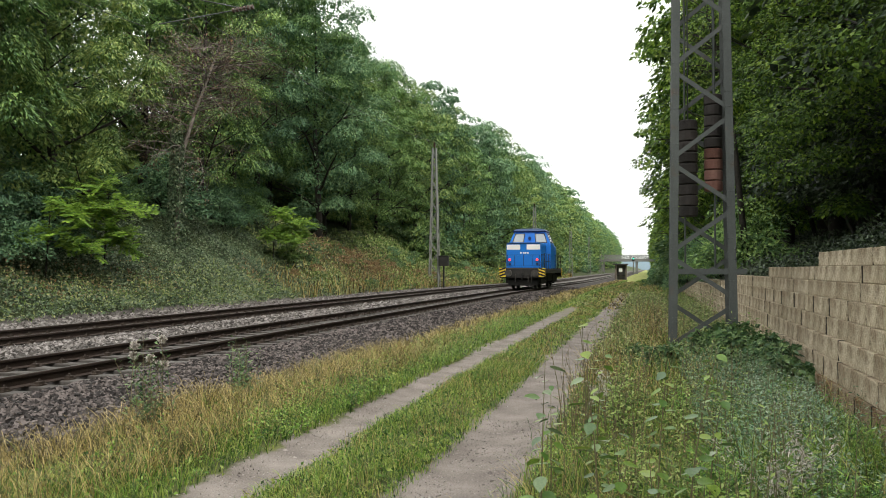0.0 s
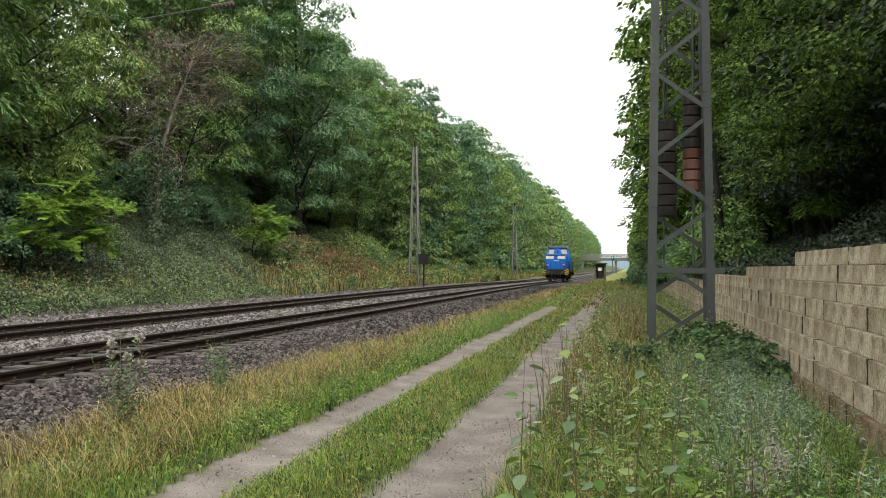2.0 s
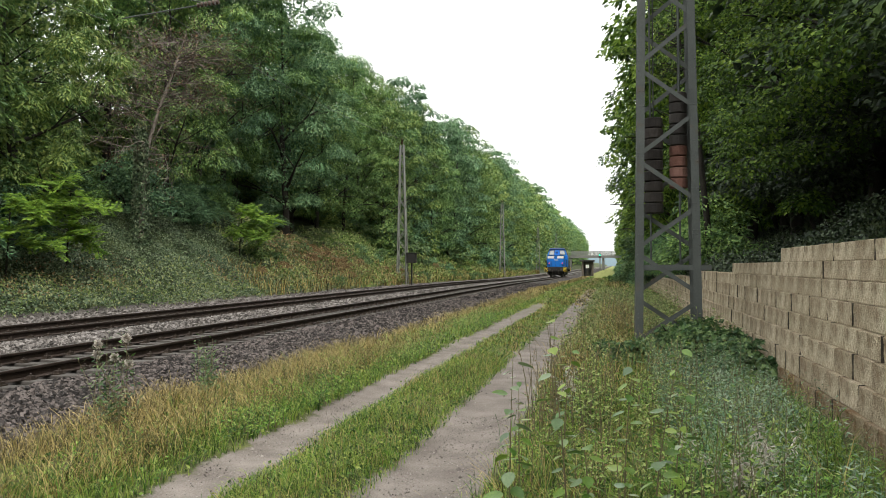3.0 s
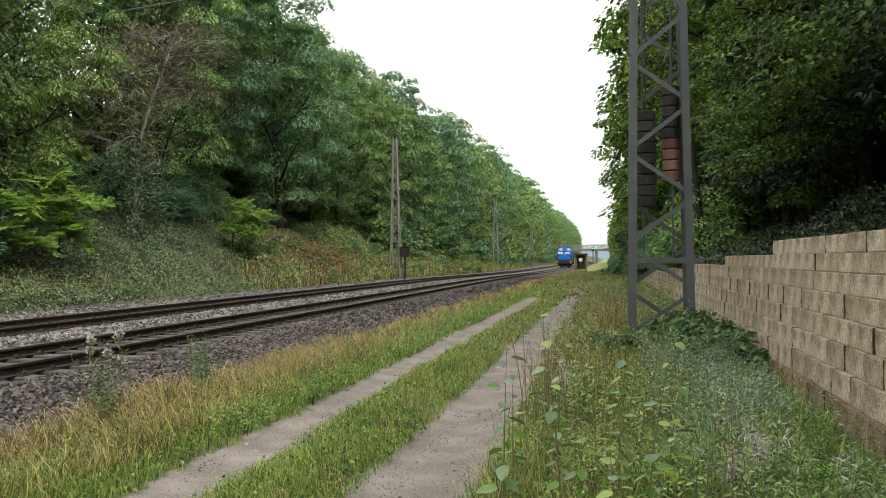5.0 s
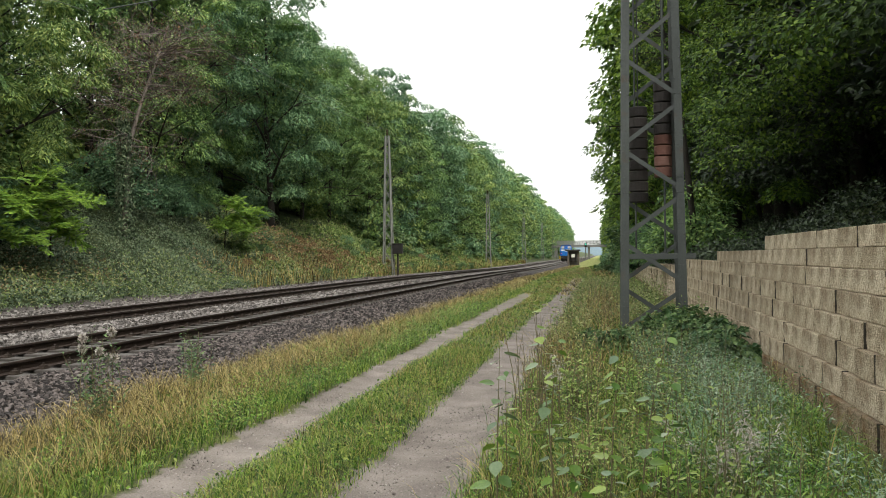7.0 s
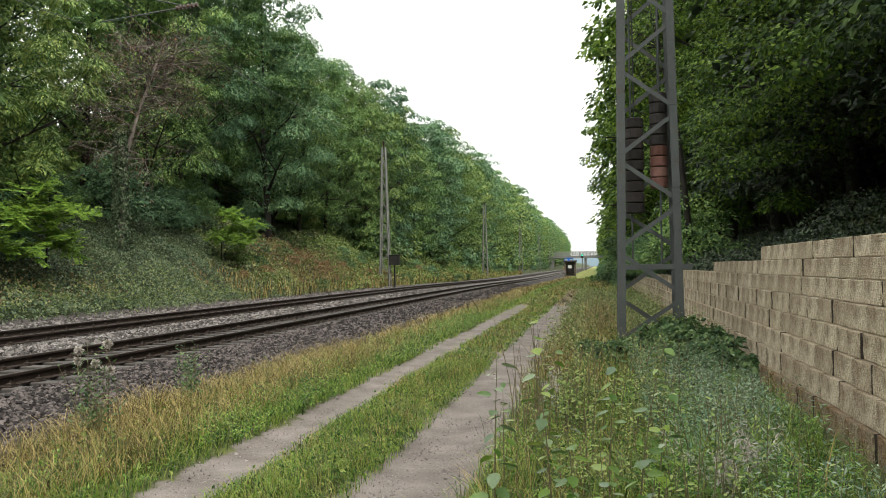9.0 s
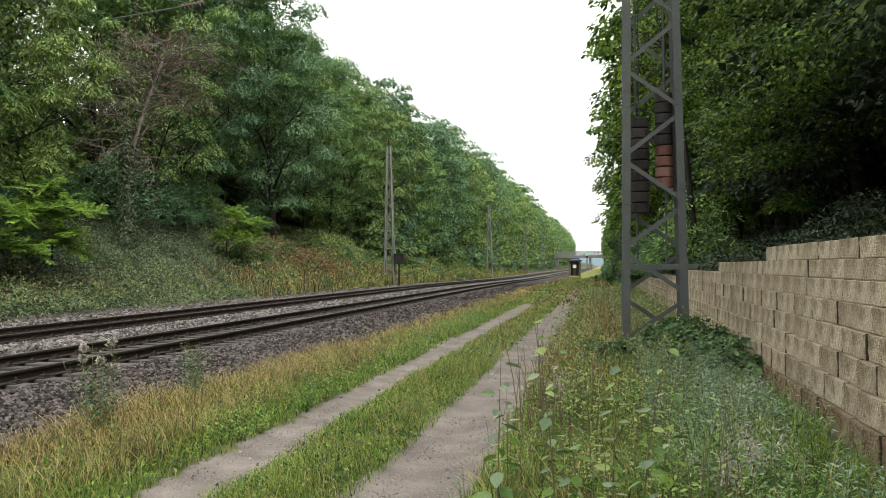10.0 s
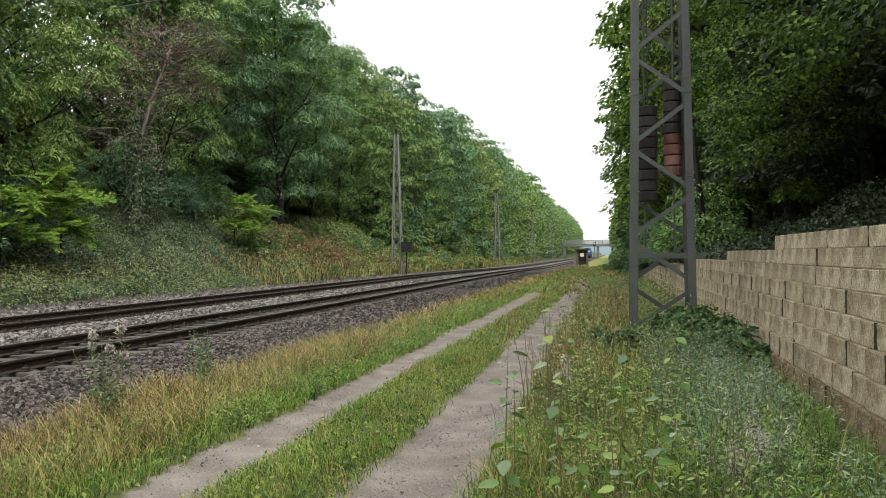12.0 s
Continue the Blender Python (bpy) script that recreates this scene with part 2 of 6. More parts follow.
M_GREEN_LAMP = mat("green_signal_lamp", [(0.03, 0.6, 0.35), (0.04, 0.7, 0.4)], rough=0.3, bump=0, emit=(0.05, 1.0, 0.55, 2.0))
M_GLASS = mat("cab_glass", [(0.22, 0.24, 0.25), (0.30, 0.32, 0.33)], rough=0.08, bump=0, spec=1.0, metal=0.7)
M_CONCRETE = mat("bridge_concrete", [(0.15, 0.15, 0.142), (0.21, 0.21, 0.20)], rough=0.9, scale=0.6, fine=12, bump=0.15)
M_ROOF = mat("dark_roof_felt", [(0.03, 0.03, 0.032), (0.055, 0.053, 0.05)], rough=0.9, scale=2, bump=0.2)
M_HUT = mat("weathered_hut_wall", [(0.10, 0.082, 0.068), (0.17, 0.145, 0.12)], rough=0.9, scale=2, bump=0.2)
M_WIRE = mat("wire", [(0.05, 0.055, 0.05), (0.08, 0.085, 0.08)], rough=0.6, metal=0.5, bump=0)
M_INSULATOR = mat("brown_insulator", [(0.05, 0.028, 0.02), (0.08, 0.045, 0.03)], rough=0.25, bump=0)
M_HILL = mat("hazy_hill", [(0.10, 0.145, 0.17), (0.13, 0.175, 0.20)], rough=1.0, scale=0.02, fine=0.2, bump=0)


def ground_material():
    """Gravel ruts, verge, ballast bed and bank by their distance from the line, with noisy borders."""
    m = bpy.data.materials.new("trackside_ground")
    m.use_nodes = True
    n, l = m.node_tree.nodes, m.node_tree.links
    b = n["Principled BSDF"]
    b.inputs["Roughness"].default_value = 0.95
    b.inputs["Specular IOR Level"].default_value = 0.2
    co = n.new("ShaderNodeTexCoord")
    sep = n.new("ShaderNodeSeparateXYZ")
    l.new(co.outputs["Object"], sep.inputs[0])

    def noisy(scale, detail=5):
        t = n.new("ShaderNodeTexNoise")
        t.inputs["Scale"].default_value, t.inputs["Detail"].default_value = scale, detail
        l.new(co.outputs["Object"], t.inputs["Vector"])
        return t.outputs[0]

    def m2(op, a, c, d=None):
        t = n.new("ShaderNodeMath")
        t.operation = op
        for i, v in enumerate((a, c, d)):
            if v is None:
                continue
            if isinstance(v, (int, float)):
                t.inputs[i].default_value = v
            else:
                l.new(v, t.inputs[i])
        return t.outputs[0]

    def ramp(v, stops):
        r = n.new("ShaderNodeValToRGB")
        e = r.color_ramp.elements
        while len(e) < len(stops):
            e.new(0.5)
        for i, (p, c) in enumerate(stops):
            e[i].position = p
            e[i].color = (*c, 1)
        l.new(v, r.inputs[0])
        return r.outputs[0]

    wob = m2("MULTIPLY_ADD", noisy(1.1), 0.5, -0.25)
    wob2 = m2("MULTIPLY_ADD", noisy(6.0), 0.3, -0.15)
    x = m2("ADD", m2("ADD", sep.outputs[0], wob), wob2)
    grain = m2("ADD", m2("MULTIPLY", noisy(90, 3), 0.5), m2("MULTIPLY", noisy(2.2), 0.5))
    gravel = ramp(grain, [(0.32, (0.095, 0.079, 0.07)), (0.5, (0.17, 0.147, 0.132)), (0.66, (0.26, 0.23, 0.208))])
    ballast = ramp(m2("ADD", m2("MULTIPLY", noisy(30, 3), 0.7), m2("MULTIPLY", noisy(1.0), 0.3)), [(0.35, (0.018, 0.015, 0.015)), (0.5, (0.04, 0.034, 0.034)), (0.62, (0.075, 0.066, 0.064))])
    pale = ramp(m2("ADD", m2("MULTIPLY", noisy(30, 3), 0.7), m2("MULTIPLY", noisy(1.0), 0.3)), [(0.35, (0.04, 0.036, 0.033)), (0.5, (0.10, 0.09, 0.085)), (0.62, (0.18, 0.165, 0.155))])
    turf = ramp(m2("ADD", m2("MULTIPLY", noisy(40, 3), 0.4), m2("MULTIPLY", noisy(0.9), 0.6)), [(0.35, (0.028, 0.032, 0.012)), (0.5, (0.07, 0.085, 0.025)), (0.66, (0.16, 0.165, 0.055))])
    bank = ramp(m2("ADD", m2("MULTIPLY", noisy(12, 3), 0.5), m2("MULTIPLY", noisy(0.5), 0.5)), [(0.35, (0.02, 0.025, 0.012)), (0.5, (0.045, 0.06, 0.025)), (0.66, (0.09, 0.11, 0.04))])

    def band(lo, hi, soft=0.08):
        up = m2("MULTIPLY_ADD", m2("SUBTRACT", x, lo), 1 / soft, 0.5)
        dn = m2("MULTIPLY_ADD", m2("SUBTRACT", hi, x), 1 / soft, 0.5)
        t = m2("MULTIPLY", up, 1.0)
        c1 = n.new("ShaderNodeClamp")
        l.new(t, c1.inputs[0])
        c2 = n.new("ShaderNodeClamp")
        l.new(dn, c2.inputs[0])
        return m2("MULTIPLY", c1.outputs[0], c2.outputs[0])

    def over(base, top, mask):
        t = n.new("ShaderNodeMixRGB")
        l.new(mask, t.inputs[0])
        l.new(base, t.inputs[1])
        l.new(top, t.inputs[2])
        return t.outputs[0]

    dry = ramp(m2("ADD", m2("MULTIPLY", noisy(25, 3), 0.4), m2("MULTIPLY", noisy(0.5), 0.6)), [(0.35, (0.09, 0.11, 0.03)), (0.5, (0.19, 0.21, 0.06)), (0.66, (0.30, 0.29, 0.11))])
    beyond = n.new("ShaderNodeClamp")
    l.new(m2("MULTIPLY_ADD", m2("SUBTRACT", sep.outputs[1], 34.0), 1 / 22.0, 0.5), beyond.inputs[0])
    col = over(bank, over(turf, dry, beyond.outputs[0]), band(-5.1, 2.2))
    col = over(col, ballast, band(-10.2, -5.0))
    col = over(col, pale, band(-17.2, -10.1))
    def near_to(y1, length):
        c = n.new("ShaderNodeClamp")
        l.new(m2("MULTIPLY_ADD", m2("SUBTRACT", y1, sep.outputs[1]), 1 / length, 0.5), c.inputs[0])
        return c.outputs[0]

    col = over(col, gravel, m2("MULTIPLY", band(-3.24, -2.62), near_to(44.0, 36.0)))
    col = over(col, gravel, m2("MULTIPLY", band(-1.78, -0.90), near_to(75.0, 40.0)))
    l.new(col, b.inputs["Base Color"])
    bp = n.new("ShaderNodeBump")
    bp.inputs["Strength"].default_value, bp.inputs["Distance"].default_value = 0.6, 0.03
    l.new(noisy(45, 4), bp.inputs["Height"])
    l.new(bp.outputs[0], b.inputs["Normal"])
    return m


M_GROUND = ground_material()


# ---------------------------------------------------------------- mesh helpers
def mesh_of(name, verts, faces, material, smooth=False):
    me = bpy.data.meshes.new(name)
    me.from_pydata(verts.tolist() if isinstance(verts, np.ndarray) else verts, [], faces.tolist() if isinstance(faces, np.ndarray) else faces)
    for mt in (material if isinstance(material, (list, tuple)) else [material]):
        me.materials.append(mt)
    if smooth:
        me.polygons.foreach_set("use_smooth", [True] * len(me.polygons))
    me.update()
    return me


def part(name, bm, material, parent, label=""):
    """Links a bmesh, or a mesh, as one object under a thing or a part."""
    if isinstance(bm, bpy.types.Mesh):
        me = bm
    else:
        me = bpy.data.meshes.new(name)
        bm.to_mesh(me)
        bm.free()
        for mt in (material if isinstance(material, (list, tuple)) else [material]):
            me.materials.append(mt)
    ob = new(name, me)
    ob.parent = parent
    return tagged(ob, label)


def thing(name, label, category, m=None, group="", kind=""):
    ob = new(name)
    ob.empty_display_size = 0.2
    if m is not None:
        ob.matrix_basis = m
    return tagged(ob, label, category, group, kind)


def box(bm, x0, x1, y0, y1, z0, z1, bevel=0.0):
    """Adds a bevelled box."""
    r = bmesh.ops.create_cube(bm, size=1.0, matrix=Matrix.Translation(((x0 + x1) / 2, (y0 + y1) / 2, (z0 + z1) / 2)) @ Matrix.Diagonal((x1 - x0, y1 - y0, z1 - z0, 1)))
    if bevel:
        es = list({e for v in r["verts"] for e in v.link_edges})
        bmesh.ops.bevel(bm, geom=es, offset=bevel, segments=2, affect="EDGES", profile=0.5)
    return bm


def boxed(*a, **k):
    return box(bmesh.new(), *a, **k)


def bar(bm, a, c, w, d=None):
    """A square bar from a to c."""
    a, c = Vector(a), Vector(c)
    d = d or w
    q = (c - a).to_track_quat("Z", "Y").to_matrix().to_4x4()
    bmesh.ops.create_cube(bm, size=1.0, matrix=Matrix.Translation((a + c) / 2) @ q @ Matrix.Diagonal((w, d, (c - a).length, 1)))
    return bm


def flat_bar(a, c, nor, w, d):
    """A flat bar from a to c, w wide in the plane across nor and d thick."""
    a, c = Vector(a), Vector(c)
    z = (c - a).normalized()
    x = Vector(nor).cross(z).normalized()
    y = z.cross(x)
    m = Matrix((x, y, z)).transposed().to_4x4()
    bm = bmesh.new()
    bmesh.ops.create_cube(bm, size=1.0, matrix=Matrix.Translation((a + c) / 2) @ m @ Matrix.Diagonal((w, d, (c - a).length, 1)))
    return bm


def cyl(bm, a, c, r, seg=12, r2=None):
    a, c = Vector(a), Vector(c)
    q = (c - a).to_track_quat("Z", "Y").to_matrix().to_4x4()
    bmesh.ops.create_cone(bm, cap_ends=True, segments=seg, radius1=r, radius2=r if r2 is None else r2, depth=(c - a).length, matrix=Matrix.Translation((a + c) / 2) @ q)
    return bm


def tubes(paths, sides=6):
    """paths: lists of (point, radius). Vertices and faces of tapered tubes."""
    V, F = [], []
    for path in paths:
        base = len(V)
        for i, (p, r) in enumerate(path):
            p = Vector(p)
            d = (Vector(path[min(i + 1, len(path) - 1)][0]) - Vector(path[max(i - 1, 0)][0])).normalized()
            u = d.orthogonal().normalized()
            v = d.cross(u)
            for s in range(sides):
                a = 2 * math.pi * s / sides
                V.append(tuple(p + (u * math.cos(a) + v * math.sin(a)) * r))
        for i in range(len(path) - 1):
            for s in range(sides):
                o, q = base + i * sides, base + (i + 1) * sides
                F.append((o + s, o + (s + 1) % sides, q + (s + 1) % sides, q + s))
    return V, F


def unit(v):
    return v / np.maximum(np.linalg.norm(v, axis=1), 1e-9)[:, None]


def leaf_arrays(p, tip, nor, length, width, fold=0.25):
    """Folded four-cornered leaves: base p, along tip, facing nor."""
    tip = unit(tip)
    side = unit(np.cross(tip, nor))
    up = np.cross(side, tip)
    L, W = length[:, None], width[:, None]
    a = p
    b = p + tip * L * 0.45 + side * W * 0.5 + up * W * fold
    c = p + tip * L
    d = p + tip * L * 0.45 - side * W * 0.5 + up * W * fold
    V = np.stack([a, b, c, d], 1).reshape(-1, 3)
    n = len(p)
    i = np.arange(n)[:, None] * 4
    F = np.concatenate([i + np.array([[0, 1, 2]]), i + np.array([[0, 2, 3]])], 1).reshape(-1, 3)
    return V, F


def merge(parts):
    Vs, Fs, o = [], [], 0
    for V, F in parts:
        Vs.append(np.asarray(V, dtype=float))
        Fs.append(np.asarray(F) + o)
        o += len(V)
    return np.concatenate(Vs), np.concatenate(Fs)


def clump_leaves(rng, centres, radii, per, L, W, flat=0.45, droop=0.5):
    """Leaves on domed sprays round the centres."""
    k = len(centres)
    c = np.repeat(centres, per, 0)
    r = np.repeat(radii, per)
    d = unit(rng.normal(size=(k * per, 3)))
    d[:, 2] = np.where(d[:, 2] < -0.3, -d[:, 2] * 0.6, d[:, 2])
    rad = r * rng.uniform(0.45, 1.0, k * per) ** 0.6
    p = c + d * rad[:, None] * np.array([1, 1, flat])
    p[:, 2] -= 0.25 * (rad * np.hypot(d[:, 0], d[:, 1])) ** 1.3
    tip = d * np.array([1, 1, 0.3]) + rng.normal(scale=0.45, size=p.shape)
    tip[:, 2] -= droop
    out = unit(c * np.array([1, 1, 0.0]) + 1e-6)
    nor = np.array([0, 0, 0.75]) + 0.6 * d + 0.55 * out + rng.normal(scale=0.35, size=p.shape)
    s = rng.uniform(0.65, 1.25, len(p))
    return leaf_arrays(p, tip, nor, L * s, W * s)


def round_leaves(p, tip, nor, length, width, fold=0.2):
    """Broad ovate leaves, each of two halves folded along the midrib."""
    tip = unit(tip)
    side = unit(np.cross(tip, nor))
    up = np.cross(side, tip)
    L, W = length[:, None], width[:, None]
    rim = [p]
    for s, a, w in ((1, 0.28, 0.46), (1, 0.68, 0.40)):
        rim.append(p + tip * L * a + side * W * s * w + up * W * fold * w)
    rim.append(p + tip * L - up * W * 0.12)
    for s, a, w in ((-1, 0.68, 0.40), (-1, 0.28, 0.46)):
        rim.append(p + tip * L * a + side * W * s * w + up * W * fold * w)
    V = np.stack(rim, 1).reshape(-1, 3)
    i = np.arange(len(p))[:, None] * 6
    F = np.concatenate([i + np.array([[0, 1, 2, 3]]), i + np.array([[0, 3, 4, 5]])], 1).reshape(-1, 4)
    return V, F


def dome_leaves(rng, centres, radii, per, L, W, flat=0.62):
    """Boughs as drooping domes: feathery leaves lie over the dome like thatch, their tips pointing out and down."""
    k = len(centres)
    n = k * per
    az = rng.uniform(0, 2 * np.pi, n)
    up = rng.uniform(-0.25, 1.0, n)
    flatr = np.sqrt(np.maximum(0.0, 1 - up ** 2))
    d = np.stack([np.cos(az) * flatr, np.sin(az) * flatr, up], 1)
    own = np.repeat(np.arange(k), per)
    # each dome parts into a few fronds, with slits between them
    ph = rng.uniform(0, 6.28, k)[own]
    frond = 0.82 + 0.18 * np.sin(az * 5 + ph) + 0.10 * np.sin(az * 9 - ph * 2)
    r = radii[own] * frond * rng.uniform(0.5, 1.0, n) ** 0.45
    p = centres[own] + d * r[:, None] * np.array([1, 1, flat])
    p[:, 2] -= 0.22 * (r * flatr) ** 1.5
    out = np.stack([np.cos(az), np.sin(az), np.zeros(n)], 1)
    tip = out + rng.normal(scale=0.32, size=p.shape)
    tip[:, 2] -= 0.25 + 0.55 * flatr
    nor = d * 0.7 + np.array([0, 0, 0.6]) + rng.normal(scale=0.24, size=p.shape)
    s = rng.uniform(0.65, 1.2, n)
    return leaf_arrays(p, tip, nor, L * s, W * s, 0.2)


def blades(rng, p, height, width, lean=0.35):
    """Grass blades that arch over towards the tip."""
    n = len(p)
    az = rng.uniform(0, 2 * np.pi, n)
    out = np.stack([np.cos(az), np.sin(az), np.zeros(n)], 1)
    turn = rng.uniform(0, np.pi, n)
    side = np.stack([-np.sin(az), np.cos(az), np.zeros(n)], 1) * np.cos(turn * 0.4)[:, None] + out * np.sin(turn * 0.4)[:, None]
    h = height[:, None]
    ln = (lean * rng.uniform(0.25, 1.5, n))[:, None]
    w = width[:, None]
    up = np.array([0, 0, 1.0])
    rows = []
    for u, ww in ((0.0, 1.0), (0.45, 0.9), (0.8, 0.6)):
        c = p + up * h * (u - 0.32 * ln * u ** 3) + out * h * ln * u ** 2
        rows += [c - side * w * ww / 2, c + side * w * ww / 2]
    rows.append(p + up * h * (1 - 0.5 * ln) + out * h * ln * 1.05)
    V = np.stack(rows, 1).reshape(-1, 3)
    i = np.arange(n)[:, None] * 7
    F = np.concatenate([i + np.array([q]) for q in ([0, 1, 3], [0, 3, 2], [2, 3, 5], [2, 5, 4], [4, 5, 6])], 1).reshape(-1, 3)
    return V, F


# ---------------------------------------------------------------- ground
NEAR, FAR_TRACK = -8.60, -13.15      # centre lines of the two tracks
RAIL_TOP = 0.25
PROFILE = [(-400, 11.0), (-120, 9.0), (-45, 8.2), (-30, 6.6), (-24, 4.5), (-17.6, 0.45), (-16.9, 0.08), (-15.6, 0.05), (-14.8, 0.09), (-14.4, -0.03), (-11.9, -0.03), (-11.7, 0.09),
           (-10.9, 0.13), (-10.0, 0.08), (-9.8, -0.03), (-7.55, -0.03), (-7.32, 0.06), (-6.6, 0.04), (-5.3, -0.06), (-4.6, 0.02), (-3.5, 0.04), (-2.95, -0.02), (-2.3, 0.06), (-1.7, 0.0), (-1.3, -0.02), (-0.85, 0.03),
           (0.0, 0.07), (1.9, 0.06), (2.35, 0.05), (2.62, 1.15), (4.0, 1.5), (9, 3.4), (20, 6.0), (120, 9.0), (400, 11.0)]
PX = np.array([a for a, _ in PROFILE])
PZ = np.array([b for _, b in PROFILE])


def grade(y):
    """The line dips a little beyond the first mast."""
    return np.interp(y, [55, 75, 110, 135], [0.0, -0.06, -0.26, -0.32])


def ground_z(x, y):
    x, y = np.asarray(x, dtype=float), np.asarray(y, dtype=float)
    z = np.interp(x, PX, PZ) + grade(y)
    rough = np.clip((-x - 17.2) / 4, 0, 1) + np.clip((x - 2.7) / 4, 0, 1)
    return z + rough * (0.35 * np.sin(x * 0.6 + y * 0.21) + 0.3 * np.sin(y * 0.37 + 1.3) + 0.18 * np.sin(x * 1.3 - y * 0.9)) + 0.012 * np.sin(x * 5.1 + y * 2.3) * np.sin(y * 1.7)


def build_ground():
    xs = np.unique(np.concatenate([np.linspace(-400, -46, 14), np.linspace(-46, -24, 12), np.linspace(-24, -17, 15), np.linspace(-17, 2.3, 110), [2.35, 2.62], np.linspace(2.7, 10, 16), np.linspace(11, 46, 14), np.linspace(60, 400, 8)]))
    ys = np.unique(np.concatenate([np.linspace(-200, -12, 12), np.linspace(-10, 40, 120), np.linspace(40, 160, 90), np.linspace(165, 700, 60), np.linspace(800, 3500, 14)]))
    X, Y = np.meshgrid(xs, ys)
    Z = ground_z(X, Y)
    V = np.stack([X, Y, Z], -1).reshape(-1, 3)
    nx, ny = len(xs), len(ys)
    i = (np.arange(ny - 1)[:, None] * nx + np.arange(nx - 1)[None, :]).reshape(-1, 1)
    F = np.concatenate([i, i + 1, i + nx + 1, i + nx], 1)
    ob = new("ground", mesh_of("ground", V, F, M_GROUND, True))
    tagged(ob, "grassy trackside ground with gravel ruts, ballast bed and banks", "ground", kind="structure")


build_ground()


# ---------------------------------------------------------------- tracks
def rail_mesh(y0, y1):
    """A flat-bottomed rail: foot, web and head, with a worn running face."""
    prof = [(-0.075, 0.0), (0.075, 0.0), (0.075, 0.012), (0.012, 0.03), (0.010, 0.115), (0.036, 0.125), (0.036, 0.152), (0.028, 0.160), (-0.028, 0.160), (-0.036, 0.152), (-0.036, 0.125), (-0.010, 0.115), (-0.012, 0.03), (-0.075, 0.012)]
    k = len(prof)
    ys = [y0, 55, 65, 75, 86, 98, 110, 122, 135, y1]
    V = [(x, y, z + float(grade(y))) for y in ys for x, z in prof]
    F = [(r * k + i, r * k + (i + 1) % k, (r + 1) * k + (i + 1) % k, (r + 1) * k + i) for r in range(len(ys) - 1) for i in range(k)]
    me = mesh_of("rail", V, F, [M_RAIL_SIDE, M_RAIL_TOP])
    for r in range(len(ys) - 1):
        me.polygons[r * k + 7].material_index = 1
    return me


def sleeper_mesh():
    bm = boxed(-1.3, 1.3, -0.13, 0.13, -0.18, 0.0, bevel=0.015)
    for v in bm.verts:
        if abs(v.co.x) < 0.45 and v.co.z > -0.05:
            v.co.z -= 0.03
    return bm


def clip_mesh():
    bm = bmesh.new()
    box(bm, -0.17, 0.17, -0.08, 0.08, 0.0, 0.018)
    for s in (-1, 1):
        box(bm, s * 0.12 - 0.035, s * 0.12 + 0.035, -0.05, 0.05, 0.018, 0.055)
        cyl(bm, (s * 0.12, 0, 0.05), (s * 0.12, 0, 0.085), 0.016, 6)
    return bm


def build_track(cx, label, first, count):
    t = thing("railway_track", label, "railway track", pose(cx, 0, RAIL_TOP - 0.16), kind="structure")
    rm = rail_mesh(-60, 900)
    for s in (-1, 1):
        r = part("rail", rm, None, t, "dark rusty steel rail with worn head")
        r.location = (s * 0.753, 0, 0)
    b = sleeper_mesh()
    sm = bpy.data.meshes.new("sleeper")
    b.to_mesh(sm)
    b.free()
    sm.materials.append(M_SLEEPER)
    b = clip_mesh()
    cm = bpy.data.meshes.new("rail_fastening")
    b.to_mesh(cm)
    b.free()
    cm.materials.append(M_CLIP)
    for i in range(count):
        s = part("sleeper", sm, None, t)
        s.location = (random.uniform(-0.015, 0.015), first + 0.6 * i, -0.005 + float(grade(first + 0.6 * i)))
        s.rotation_euler = (0, 0, random.uniform(-0.006, 0.006))
        if i < 75:
            for q in (-1, 1):
                c = part("rail_fastening", cm, None, s)
                c.location = (q * 0.753, 0, 0.001)
    V = np.array([v.co[:] for v in sm.vertices])
    Fs = [tuple(p.vertices) for p in sm.polygons]
    AV, AF, o = [], [], 0
    for i in range(count, count + 500):
        AV.append(V + np.array([0, first + 0.6 * i, -0.005 + float(grade(first + 0.6 * i))]))
        AF += [tuple(j + o for j in f) for f in Fs]
        o += len(V)
    far = part("sleeper_row", mesh_of("sleeper_row", np.concatenate(AV), AF, M_SLEEPER), None, t, "far concrete sleepers running into the distance")
    tagged(far, kind="stuff")


build_track(NEAR, "rusty near railway track on concrete sleepers in dark ballast", -3.0, 170)
build_track(FAR_TRACK, "rusty far railway track on sleepers in pale ballast", -3.0, 170)


